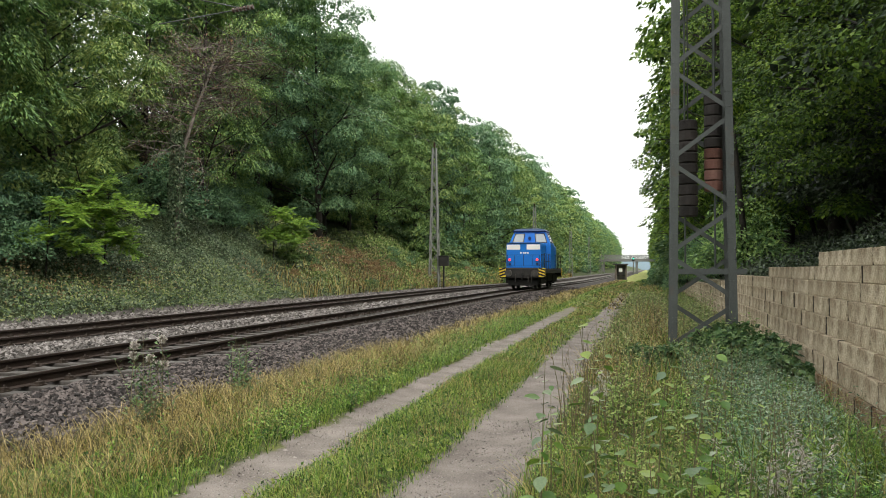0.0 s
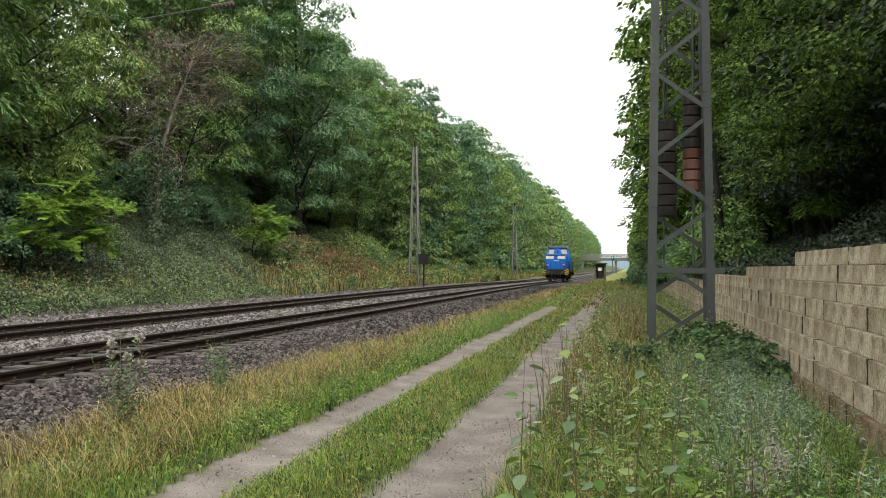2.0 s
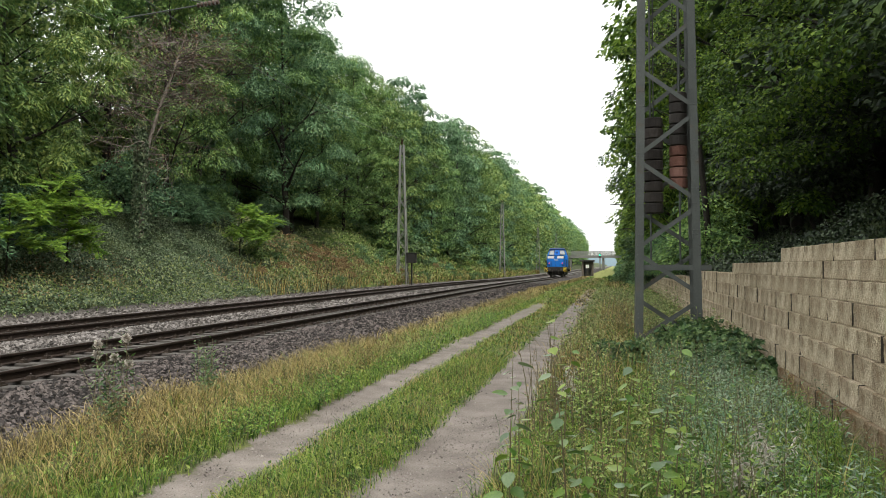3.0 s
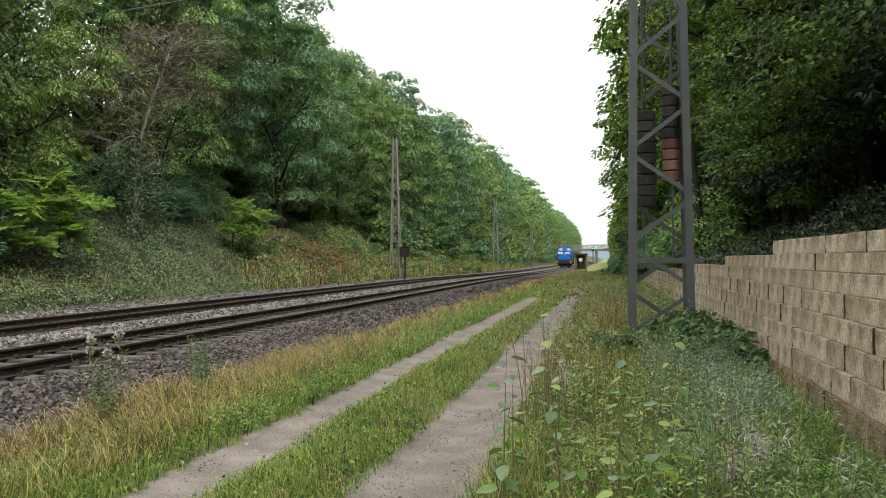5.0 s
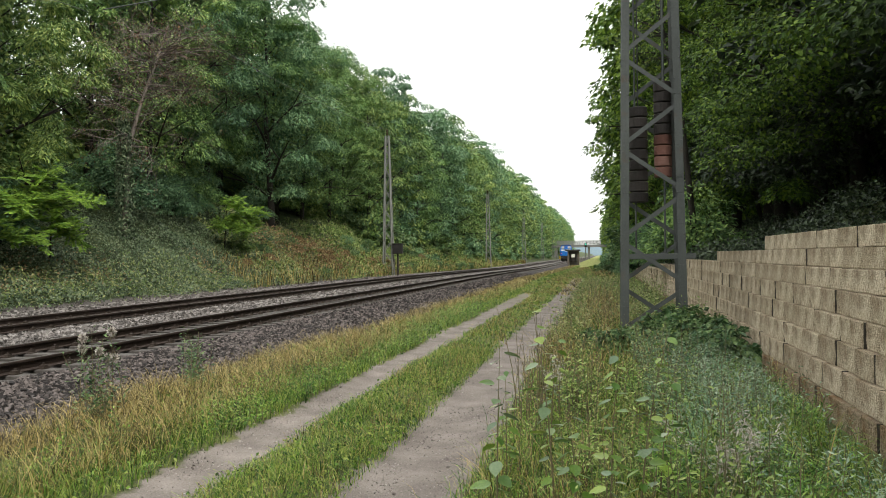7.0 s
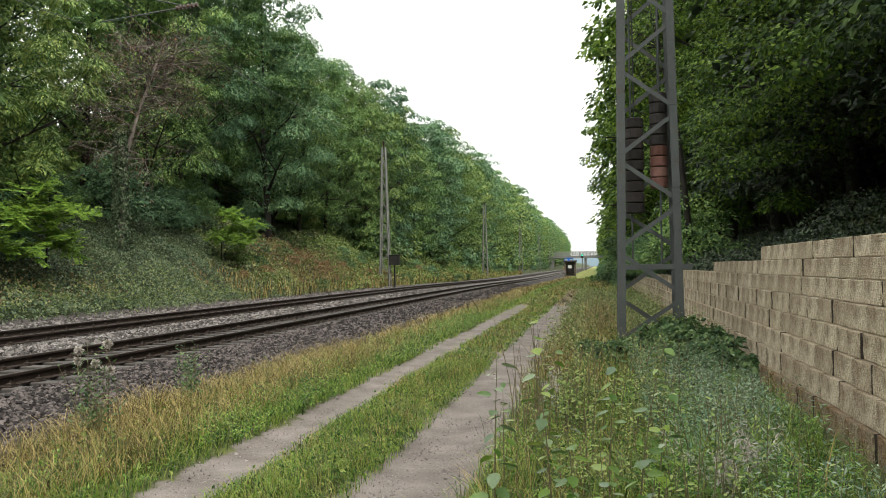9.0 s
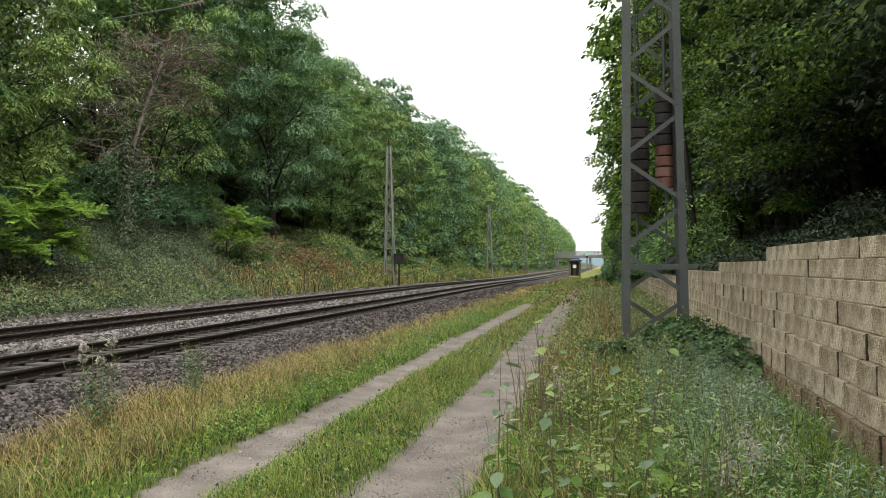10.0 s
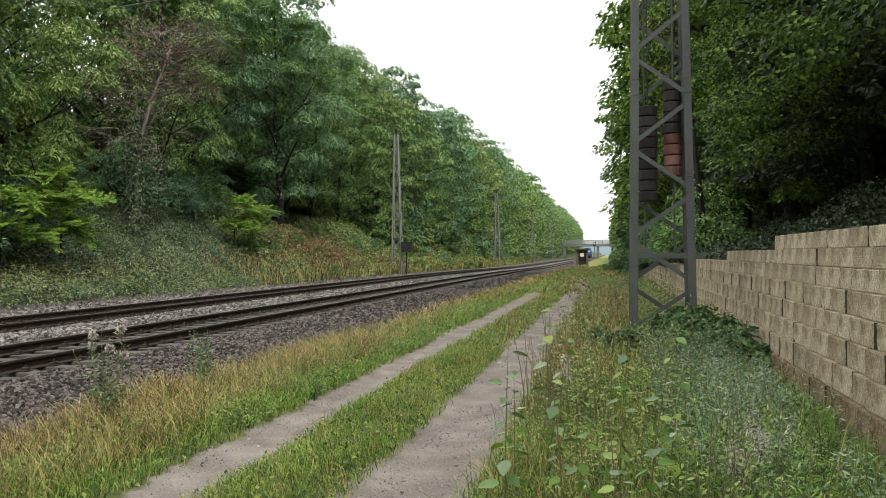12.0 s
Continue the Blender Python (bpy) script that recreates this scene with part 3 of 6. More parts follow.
def stones(name, label, strips, material, seed):
    """Broken stones strewn over strips (x0, x1, y0, y1, per square metre, size)."""
    rng = np.random.default_rng(seed)
    cube = np.array([[x, y, z] for x in (-1, 1) for y in (-1, 1) for z in (-1, 1)], dtype=float)
    cf = np.array([[0, 1, 3, 2], [4, 6, 7, 5], [0, 4, 5, 1], [2, 3, 7, 6], [0, 2, 6, 4], [1, 5, 7, 3]])
    out = []
    for x0, x1, y0, y1, per, size in strips:
        n = int((x1 - x0) * (y1 - y0) * per)
        x, y = rng.uniform(x0, x1, n), rng.uniform(y0, y1, n)
        x = x + rng.normal(scale=0.12, size=n)
        z = ground_z(x, y)
        s = size * rng.uniform(0.5, 1.25, n)
        v = cube[None] * rng.uniform(0.45, 1.0, (n, 8, 3)) * s[:, None, None] * 0.5
        v = v * np.stack([rng.uniform(0.8, 1.3, n), rng.uniform(0.7, 1.2, n), rng.uniform(0.5, 0.9, n)], 1)[:, None, :]
        q = unit(rng.normal(size=(n, 4)))
        w, a, b, c = q.T
        R = np.stack([1 - 2 * (b * b + c * c), 2 * (a * b - c * w), 2 * (a * c + b * w), 2 * (a * b + c * w), 1 - 2 * (a * a + c * c), 2 * (b * c - a * w), 2 * (a * c - b * w), 2 * (b * c + a * w), 1 - 2 * (a * a + b * b)], 1).reshape(n, 3, 3)
        v = np.einsum("nij,nkj->nki", R, v) + np.stack([x, y, z + s * 0.18], 1)[:, None, :]
        out.append((v.reshape(-1, 3), (np.arange(n)[:, None, None] * 8 + cf[None]).reshape(-1, 4)))
    V, F = merge(out)
    tagged(new(name, mesh_of(name, V, F, material)), label, "ballast", kind="stuff")


stones("ballast", "dark grey-brown broken railway ballast along the near track",
       [(-7.75, -5.15, 5, 19, 560, 0.068), (-9.8, -7.4, 6, 24, 130, 0.06), (-7.9, -5.3, 19, 40, 170, 0.085), (-9.8, -7.4, 24, 45, 40, 0.08), (-7.9, -5.4, 40, 75, 35, 0.12)], M_STONE, 3)
stones("pale_ballast", "pale grey broken ballast between and beside the tracks",
       [(-11.9, -9.75, 9, 30, 150, 0.09), (-11.9, -9.75, 30, 65, 55, 0.11), (-14.4, -11.9, 12, 36, 40, 0.07), (-16.9, -14.3, 14, 40, 90, 0.10), (-16.8, -14.3, 40, 75, 35, 0.12)], M_STONE_PALE, 4)

stones("path_pebbles", "small pale pebbles and grit on the gravel ruts",
       [(-1.75, -0.93, 3.2, 9, 420, 0.013), (-3.2, -2.66, 3.6, 10, 420, 0.013), (-1.75, -0.93, 3.2, 14, 5, 0.026), (-3.2, -2.66, 3.6, 14, 5, 0.026)], M_GRIT, 5)


# ---------------------------------------------------------------- block wall
WALL_TOPS = [1.84, 1.645, 1.45, 1.24, 1.01, 0.78, 0.54, 0.29, 0.04]
WALL_ENDS = [12.8, 17.6, 25.0, 34.0, 46.0, 52.0, 56.0, 60.0]       # how far along each course reaches


def wall_x(z):
    return 2.05 + 0.165 * z


def block_mesh(rng, length, height, material, depth=0.30):
    """A split-faced block: chipped face towards -x, cut by shallow vertical scores, origin at its lower front corner."""
    us = [0, 0.012] + [0.012 + (length - 0.024) * q / 7 for q in range(1, 7)] + [length - 0.012, length]
    vs = [0, 0.010, height * 0.35, height * 0.68, height - 0.010, height]
    nu, nv = len(us) - 1, len(vs) - 1
    V, F = [], []
    for j in range(nv + 1):
        for i in range(nu + 1):
            edge = i in (0, nu) or j in (0, nv)
            dx = (0.009 if i in (0, nu) else 0.006) + rng.uniform(-0.003, 0.003) if edge else rng.uniform(-0.006, 0.006)
            inner = 1 < i < nu - 1 and 1 < j < nv - 1
            V.append((dx, us[i] + (rng.uniform(-0.01, 0.01) if inner else 0), vs[j] + (rng.uniform(-0.012, 0.012) if inner else rng.uniform(-0.003, 0.003))))
    for j in range(nv):
        for i in range(nu):
            a = j * (nu + 1) + i
            F.append((a, a + nu + 1, a + nu + 2, a + 1))
    b = len(V)
    V += [(depth, 0, 0), (depth, length, 0), (depth, length, height), (depth, 0, height)]
    row = lambda j: [j * (nu + 1) + i for i in range(nu + 1)]
    F.append(tuple(row(nv)) [::-1] + (b + 3, b + 2))
    F.append(tuple(row(0)) + (b + 1, b))
    F.append(tuple(j * (nu + 1) for j in range(nv, -1, -1)) + (b, b + 3))
    F.append(tuple(j * (nu + 1) + nu for j in range(nv + 1)) + (b + 2, b + 1))
    me = mesh_of("wall_block", V, F, [material, M_JOINT_SHADE])
    # the end face at y = 0 is painted dark as joint shadow
    for k, f in enumerate(me.polygons):
        if k == len(F) - 2:
            f.material_index = 1
    return me


def build_wall():
    rng = random.Random(12)
    w = thing("wall_right", "retaining wall of stacked buff split-faced concrete blocks", "retaining wall", kind="structure")
    core = bmesh.new()
    V, F = [], []
    tops = WALL_TOPS
    for k in range(8):
        z1, z0 = tops[k], tops[k + 1]
        box(core, wall_x(z0) + 0.11, wall_x(z0) + 0.5, -4.0, WALL_ENDS[k] - 0.03, z0, z1 - 0.012)
    part("wall_core", core, M_MORTAR, w, "dark recessed joints and backing")
    pool = {}
    for k in range(8):
        z1, z0 = tops[k], tops[k + 1]
        h = z1 - z0 - 0.005
        # stones of about half a metre butt together in runs of two metres; the runs part in open joints, half a run apart from course to course
        y = -2.1 + (1.05 if k % 2 else 0.0)
        while y < WALL_ENDS[k] - 0.1:
            cuts = [rng.choice((0.36, 0.42, 0.5, 0.62)) for q in range(4)]
            for q, L in enumerate(cuts):
                if y > WALL_ENDS[k] - 0.1:
                    break
                whole = y + L <= WALL_ENDS[k] - 0.25
                if not whole:
                    L = WALL_ENDS[k] - y
                key = (-1 if whole else k, round(L, 2), round(h, 3), rng.randrange(3), k > 6)
                if key not in pool:
                    pool[key] = block_mesh(rng, L, h, M_BLOCK_LOW if k > 6 else M_BLOCK)
                gap = rng.choice((0.002, 0.003, 0.005))
                if q == 3:
                    gap = rng.uniform(0.045, 0.07) if k > 2 else 0.008
                    if k > 2 and y < 30:
                        # box coloured dark to give the shade deep in the gap
                        part("open_joint", boxed(wall_x(z0) + 0.06, wall_x(z0) + 0.2, y + L + 0.002, y + L + gap - 0.002, z0 + 0.004, z1 - 0.014), M_JOINT_SHADE, w, "dark box for the shade inside an open joint")
                o = part("wall_block", pool[key], None, w)
                o.location = (wall_x(z0) + rng.uniform(-0.008, 0.012), y, z0)
                o.rotation_euler = (0, 0, rng.uniform(-0.01, 0.01))
                y += L + gap


# ---------------------------------------------------------------- lattice tensioning mast
def build_mast():
    """Four tapered angle legs, zigzag lacing on each face, cross bars, guide rods and two stacks of weights."""
    X, Y = 0.86, 14.55
    t = thing("lattice_mast", "grey-green riveted lattice steel catenary mast beside the path", "lattice mast", pose(X, Y, 0))
    H = 9.2
    half = lambda z: 0.535 - 0.0145 * z
    dep = lambda z: 0.38 - 0.008 * z

    def corner(sx, sy, z):
        return Vector((sx * half(z), sy * dep(z), z))

    for sx in (-1, 1):
        for sy in (-1, 1):
            bm = bmesh.new()
            w, th = 0.125, 0.014
            V = []
            for z in (-0.3, H):
                c = corner(sx, sy, z)
                prof = [(0, 0), (-sx * w, 0), (-sx * w, -sy * th), (-sx * th, -sy * th), (-sx * th, -sy * w), (0, -sy * w)]
                V.append([bm.verts.new((c.x + a, c.y + b, z)) for a, b in prof])
            for i in range(6):
                bm.faces.new((V[0][i], V[0][(i + 1) % 6], V[1][(i + 1) % 6], V[1][i]))
            bmesh.ops.recalc_face_normals(bm, faces=bm.faces)
            leg = part("leg", bm, M_STEEL, t)
            if sy < 0:
                bm = bmesh.new()
                for z in (0.75, 0.82, 1.42, 2.1, 2.17, 2.6, 2.85, 3.38, 3.62, 4.2, 4.45):
                    c = corner(sx, sy, z)
                    for q in (0.045, 0.105):
                        bmesh.ops.create_uvsphere(bm, u_segments=6, v_segments=4, radius=0.013, matrix=Matrix.Translation((c.x - sx * q, c.y - 0.002, z)))
                tagged(part("rivet_row", bm, M_STEEL, leg), kind="stuff")
    # lacing: pitch 0.73 from node to node
    nodes = [-0.42 + 0.755 * i for i in range(13)]
    for sy, flip in ((-1, 0), (1, 1)):
        for i in range(12):
            s = 1 if (i + flip) % 2 == 0 else -1
            if i == 0:
                continue
            a, c = corner(s, sy, nodes[i] + 0.06), corner(-s, sy, nodes[i + 1] - 0.06)
            a.x -= s * 0.05
            c.x += s * 0.05
            a.y -= sy * 0.024
            c.y -= sy * 0.024
            part("brace", flat_bar(a, c, (0, sy, 0), 0.068, 0.012), M_STEEL, t)
    for sx in (-1, 1):
        for i in range(12):
            s = 1 if i % 2 == 0 else -1
            a, c = corner(sx, s, nodes[i] + 0.06), corner(sx, -s, nodes[i + 1] - 0.06)
            a.x -= sx * 0.024
            c.x -= sx * 0.024
            part("brace", flat_bar(a, c, (sx, 0, 0), 0.055, 0.012), M_STEEL, t)
    part("cross_bar", boxed(-half(1.58) + 0.02, half(1.58) + 0.16, -dep(1.58) + 0.02, -dep(1.58) + 0.08, 1.52, 1.61, bevel=0.006), M_STEEL, t)
    part("foot", boxed(-0.75, 0.75, -0.6, 0.6, -0.3, 0.05, bevel=0.03), M_CONCRETE, t, "half-buried concrete footing")
    for x in (-0.255, 0.215):
        bm = bmesh.new()
        cyl(bm, (x, 0.0, 1.55), (x, 0.0, H - 0.3), 0.016, 8)
        part("guide_rod", bm, M_STEEL, t)
    # stacked weights that keep the contact wire taut
    for x, z0, n, reds, r in ((-0.20, 2.47, 9, 0, 0.155), (0.20, 2.88, 9, 4, 0.145)):
        dz = 0.178
        for i in range(n):
            bm = bmesh.new()
            cyl(bm, (x, 0.05, z0 + dz * i), (x, 0.05, z0 + dz * i + dz - 0.014), r, 20)
            bmesh.ops.bevel(bm, geom=[e for e in bm.edges if abs(e.verts[0].co.z - e.verts[1].co.z) < 1e-4], offset=0.012, segments=1, affect="EDGES")
            part("weight", bm, M_WEIGHT_RED if i < reds else M_WEIGHT, t, "rusty red cast tension weight" if i < reds else "dark cast tension weight")
        bm = bmesh.new()
        cyl(bm, (x, 0.05, z0 + dz * n), (x, 0.05, H - 0.2), 0.012, 6)
        part("rope", bm, M_WIRE, t)
    part("top_cap", boxed(-0.44, 0.44, -0.34, 0.34, H, H + 0.05, bevel=0.01), M_STEEL, t)


# ---------------------------------------------------------------- far lattice masts and wires
MAST_X = -17.3
MAST_Y = [19.0, 68.9, 133.7, 198.5, 263.0, 328.0]


def build_far_mast():
    t = thing("catenary_mast", "slim weathered lattice steel mast at the foot of the bank", "lattice mast", group="masts along the far track")
    H = 11.6
    hw = lambda z: 0.42 - 0.024 * z
    for sx in (-1, 1):
        for sy in (-1, 1):
            bm = bmesh.new()
            bar(bm, (sx * hw(0), sy * hw(0) * 0.8, -0.4), (sx * hw(H), sy * hw(H) * 0.8, H), 0.09)
            part("leg", bm, M_STEEL_FAR, t)
    for sy in (-1, 1):
        bm = bmesh.new()
        for i in range(13):
            z0, z1 = 0.2 + i * 0.87, 0.2 + (i + 1) * 0.87
            s = 1 if i % 2 else -1
            bar(bm, (s * hw(z0), sy * hw(z0) * 0.8, z0), (-s * hw(z1), sy * hw(z1) * 0.8, z1), 0.05)
            bar(bm, (sy * hw(z0), s * hw(z0) * 0.8, z0), (sy * hw(z1), -s * hw(z1) * 0.8, z1), 0.05)
        part("lacing", bm, M_STEEL_FAR, t)
    bm = bmesh.new()
    cyl(bm, (0, 0, H), (0, 0, H + 0.55), 0.05, 8)
    for k in range(4):
        cyl(bm, (0, 0, H + 0.1 + k * 0.1), (0, 0, H + 0.14 + k * 0.1), 0.11, 10)
    part("insulator", bm, M_INSULATOR, t)
    return t


def build_wires():
    def wire(name, label, pts, r):
        V, F = tubes([[(p, r) for p in pts]], 5)
        tagged(new(name, mesh_of(name, V, F, M_WIRE)), label, "wire")

    tops = [(MAST_X, y, mast_base(y) + 12.1) for y in MAST_Y]
    pts = []
    for a, b in zip(tops, tops[1:]):
        for i in range(12):
            u = i / 12
            pts.append((a[0], a[1] + (b[1] - a[1]) * u, a[2] + (b[2] - a[2]) * u - 4 * 0.9 * u * (1 - u)))
    pts.append(tops[-1])
    arm = thing("cantilever_arm", "slim steel cantilever arm with brown insulators over the far track", "cantilever arm", pose(MAST_X, 19.0, 0))
    bm = bmesh.new()
    cyl(bm, (5.4, 0, 7.764), (7.8, 0, 8.0), 0.016, 8)
    part("tube", bm, M_STEEL, arm)
    bm = bmesh.new()
    cyl(bm, (0.2, 0, 9.6), (5.0, 0, 7.724), 0.008, 6)
    part("rod", bm, M_WIRE, arm)
    bm = bmesh.new()
    cyl(bm, (0.2, 0, 9.9), (7.6, 0, 8.02), 0.014, 6)
    part("stay", bm, M_WIRE, arm)
    for q in (0.95,):
        bm = bmesh.new()
        for k in range(6):
            p = Vector((0.2, 0, 7.25)).lerp(Vector((7.8, 0, 8.0)), q + k * 0.013)
            e = Vector((0.2, 0, 7.25)).lerp(Vector((7.8, 0, 8.0)), q + k * 0.013 + 0.007)
            cyl(bm, p, e, 0.06, 10)
        part("insulator", bm, M_INSULATOR, arm)
    wire("feeder_wire", "thin dark feeder wire slung between the mast tops", pts, 0.016)


def mast_base(y):
    return float(ground_z(MAST_X, y)) - 0.1


def place_masts():
    m = build_far_mast()
    m.matrix_basis = pose(MAST_X, MAST_Y[0], mast_base(MAST_Y[0]))
    for y in MAST_Y[1:]:
        copy_thing(m, pose(MAST_X, y, mast_base(y), 0, 0, 0))
    b = thing("switch_box", "dark metal switch box on a post beside the lattice mast", "switch box", pose(MAST_X + 0.85, MAST_Y[1] - 0.2, mast_base(MAST_Y[1])))
    part("cabinet", boxed(-0.4, 0.4, -0.25, 0.25, 1.75, 2.55, bevel=0.02), M_BLACK, b)
    part("post", boxed(-0.06, 0.06, -0.06, 0.06, -0.5, 1.75), M_BLACK, b)
    part("lid", boxed(-0.44, 0.44, -0.29, 0.29, 2.55, 2.6, bevel=0.01), M_BLACK, b)
    build_wires()


# ---------------------------------------------------------------- bridge, hut, signal
def build_bridge():
    Y = 372.0
    b = thing("road_bridge", "pale concrete road bridge with mesh railing across the line", "bridge", pose(0, Y, 0))
    part("deck", boxed(-21, 40, -3, 3, 4.95, 5.85, bevel=0.05), M_CONCRETE, b)
    part("parapet", boxed(-21, 40, -3.05, -2.8, 5.85, 6.05, bevel=0.02), M_CONCRETE, b)
    for x in (-18.4, -4.5, 3.5):
        part("pier", boxed(x - 0.5, x + 0.5, -2.4, 2.4, -0.4, 4.95, bevel=0.08), M_CONCRETE, b)
    part("abutment", boxed(-27, -21, -4, 4, -0.4, 5.8, bevel=0.1), M_CONCRETE, b)
    for x in np.arange(-20.5, 0.6, 1.5):
        part("railing_post", boxed(x - 0.09, x + 0.09, -2.97, -2.87, 6.05, 7.9), M_STEEL_FAR, b)
    for z in np.arange(6.2, 7.9, 0.22):
        part("railing_bar", boxed(-20.6, 0.6, -2.96, -2.88, z - 0.08, z + 0.08), M_STEEL_FAR, b)


def build_hut():
    """An open-fronted shelter: dark side walls and flat roof, paler back wall with a notice."""
    h = thing("trackside_hut", "small open-fronted shelter with dark flat roof and pale notice", "hut", pose(-4.72, 158, 0.0) @ Matrix.Diagonal((0.95, 1, 1.03, 1)))
    for x in (-1.12, 0.78):
        part("side_wall", boxed(x, x + 0.34, -1.0, 1.0, -0.4, 2.3, bevel=0.02), M_HUT, h)
    part("back_wall", boxed(-0.77, 0.77, 0.8, 0.95, -0.4, 2.3, bevel=0.02), M_CONCRETE, h)
    part("roof", boxed(-1.5, 1.35, -1.4, 1.4, 2.3, 2.55, bevel=0.03), M_ROOF, h)
    part("bench", boxed(-0.75, 0.75, 0.3, 0.75, 0.4, 0.48, bevel=0.01), M_HUT, h)
    part("sign", boxed(-0.35, 0.3, -0.95, -0.9, 1.15, 1.75), M_WHITE, h, "pale notice panel")
    part("sign_post", boxed(-0.06, 0.02, -0.9, -0.84, -0.4, 1.6), M_HUT, h)


def build_signal():
    s = thing("railway_signal", "trackside light signal showing green on a slim mast", "railway signal", pose(-4.75, 300, 0))
    bm = bmesh.new()
    cyl(bm, (0, 0, -0.3), (0, 0, 5.8), 0.09, 10)
    part("mast", bm, M_STEEL_FAR, s)
    part("head", boxed(-0.42, 0.42, -0.12, 0.12, 4.4, 5.75, bevel=0.06), M_BLACK, s)
    bm = bmesh.new()
    cyl(bm, (0, -0.13, 5.3), (0, -0.2, 5.3), 0.24, 14)
    part("lens", bm, M_GREEN_LAMP, s, "glowing green lens")
    part("ladder", boxed(-0.2, 0.2, 0.12, 0.2, 0.0, 4.4), M_STEEL_FAR, s)


# ---------------------------------------------------------------- locomotive
def build_loco():
    """A four-axle diesel centre-cab shunter; its rear end is at y = 0, rails at z = 0, it faces +y."""
    L = thing("locomotive", "blue diesel locomotive with white stripes and yellow-black corner plates", "locomotive")
    S = 12.2
    part("frame", boxed(-1.52, 1.52, 0.55, S - 0.55, 1.02, 1.34, bevel=0.03), M_BLACK, L)
    for y in (0.62, S - 0.62):
        part("buffer_beam", boxed(-1.50, 1.50, y - 0.10, y + 0.10, 0.72, 1.38, bevel=0.03), M_BLACK, L, "black grimy buffer beam")
    for y, d in ((0.52, -1), (S - 0.52, 1)):
        for x in (-0.875, 0.875):
            bm = bmesh.new()
            cyl(bm, (x, y, 1.05), (x, y + d * 0.38, 1.05), 0.10, 12)
            cyl(bm, (x, y + d * 0.38, 1.05), (x, y + d * 0.48, 1.05), 0.23, 18)
            part("buffer", bm, M_BUFFER, L, "worn dark steel buffer")
        bm = bmesh.new()
        box(bm, -0.09, 0.09, min(y, y + d * 0.3), max(y, y + d * 0.3), 0.9, 1.12)
        cyl(bm, (0, y + d * 0.25, 0.62), (0, y + d * 0.25, 0.95), 0.05, 8)
        part("coupling", bm, M_BLACK, L)
        for x in (-0.45, 0.4, 0.62):
            bm = bmesh.new()
            cyl(bm, (x, y + d * 0.05, 0.45), (x, y + d * 0.12, 0.98), 0.035, 8)
            part("brake_hose", bm, M_BUFFER, L)
    for y0 in (0.42, S - 0.46):
        for sx in (-1, 1):
            p = part("warning_plate", boxed(min(sx * 1.1, sx * 1.54), max(sx * 1.1, sx * 1.54), y0, y0 + 0.04, 0.80, 1.40, bevel=0.01), M_YELLOW, L, "yellow and black striped corner plate")
            for k in range(3):
                bm = bmesh.new()
                zc = 0.88 + 0.2 * k
                y = y0 - 0.006 if y0 < 1 else y0 + 0.046
                vs = [bm.verts.new(c) for c in ((sx * 1.11, y, zc + 0.06), (sx * 1.53, y, zc - 0.14 + 0.06), (sx * 1.53, y, zc + 0.03), (sx * 1.11, y, zc + 0.17))]
                bm.faces.new(vs)
                part("stripe", bm, M_BLACK, p)

    def hood(y0, y1):
        bm = bmesh.new()
        w, r, top = 1.16, 0.16, 3.12
        prof = [(-w, 1.36), (w, 1.36), (w, top - r), (w - r * 0.3, top - r * 0.3), (w - r, top), (-(w - r), top), (-(w - r * 0.3), top - r * 0.3), (-w, top - r)]
        a = [bm.verts.new((x, y0, z)) for x, z in prof]
        c = [bm.verts.new((x, y1, z)) for x, z in prof]
        bm.faces.new(a)
        bm.faces.new(c[::-1])
        for i in range(8):
            bm.faces.new((a[(i + 1) % 8], a[i], c[i], c[(i + 1) % 8]))
        bmesh.ops.bevel(bm, geom=[e for e in bm.edges if abs(e.verts[0].co.y - e.verts[1].co.y) < 1e-4], offset=0.05, segments=2, affect="EDGES")
        bmesh.ops.recalc_face_normals(bm, faces=bm.faces)
        return part("hood", bm, M_BLUE, L, "blue bonnet with doors")

    def dress(h, y, d):
        for x0, x1 in ((-1.13, -0.22), (0.22, 1.13)):
            part("stripe", boxed(x0, x1, min(y, y + d * 0.012), max(y, y + d * 0.012), 2.63, 2.97, bevel=0.004), M_WHITE, h, "white stripe")
        part("hatch_recess", boxed(-1.10, 1.10, min(y, y + d * 0.006), max(y, y + d * 0.006), 1.52, 2.28), M_BLUE_DARK, h, "dark door seams")
        part("ledge", boxed(-1.17, 1.17, min(y - d * 0.1, y + d * 0.05), max(y - d * 0.1, y + d * 0.05), 3.05, 3.10, bevel=0.01), M_BLUE_DARK, h)
        part("sill", boxed(-1.16, 1.16, min(y, y + d * 0.03), max(y, y + d * 0.03), 1.36, 1.42), M_BLACK, h)
        for x0, x1 in ((-1.07, -0.61), (-0.57, -0.02), (0.02, 0.57), (0.61, 1.07)):
            part("hatch", boxed(x0, x1, min(y, y + d * 0.02), max(y, y + d * 0.02), 1.55, 2.25, bevel=0.008), M_BLUE, h)
        for x in (-0.17, 0.02, 0.15, 0.30):
            part("number_bar", boxed(x - 0.06, x + 0.05, min(y, y + d * 0.012), max(y, y + d * 0.012), 2.36, 2.46), M_WHITE, h, "small white marking bar")
        for x in (-0.93, 0.93):
            bm = bmesh.new()
            cyl(bm, (x, y, 1.95), (x, y + d * 0.09, 1.95), 0.13, 16)
            q = part("lamp_housing", bm, M_BLUE, h)
            bm = bmesh.new()
            cyl(bm, (x, y + d * 0.085, 1.95), (x, y + d * 0.11, 1.95), 0.085, 16)
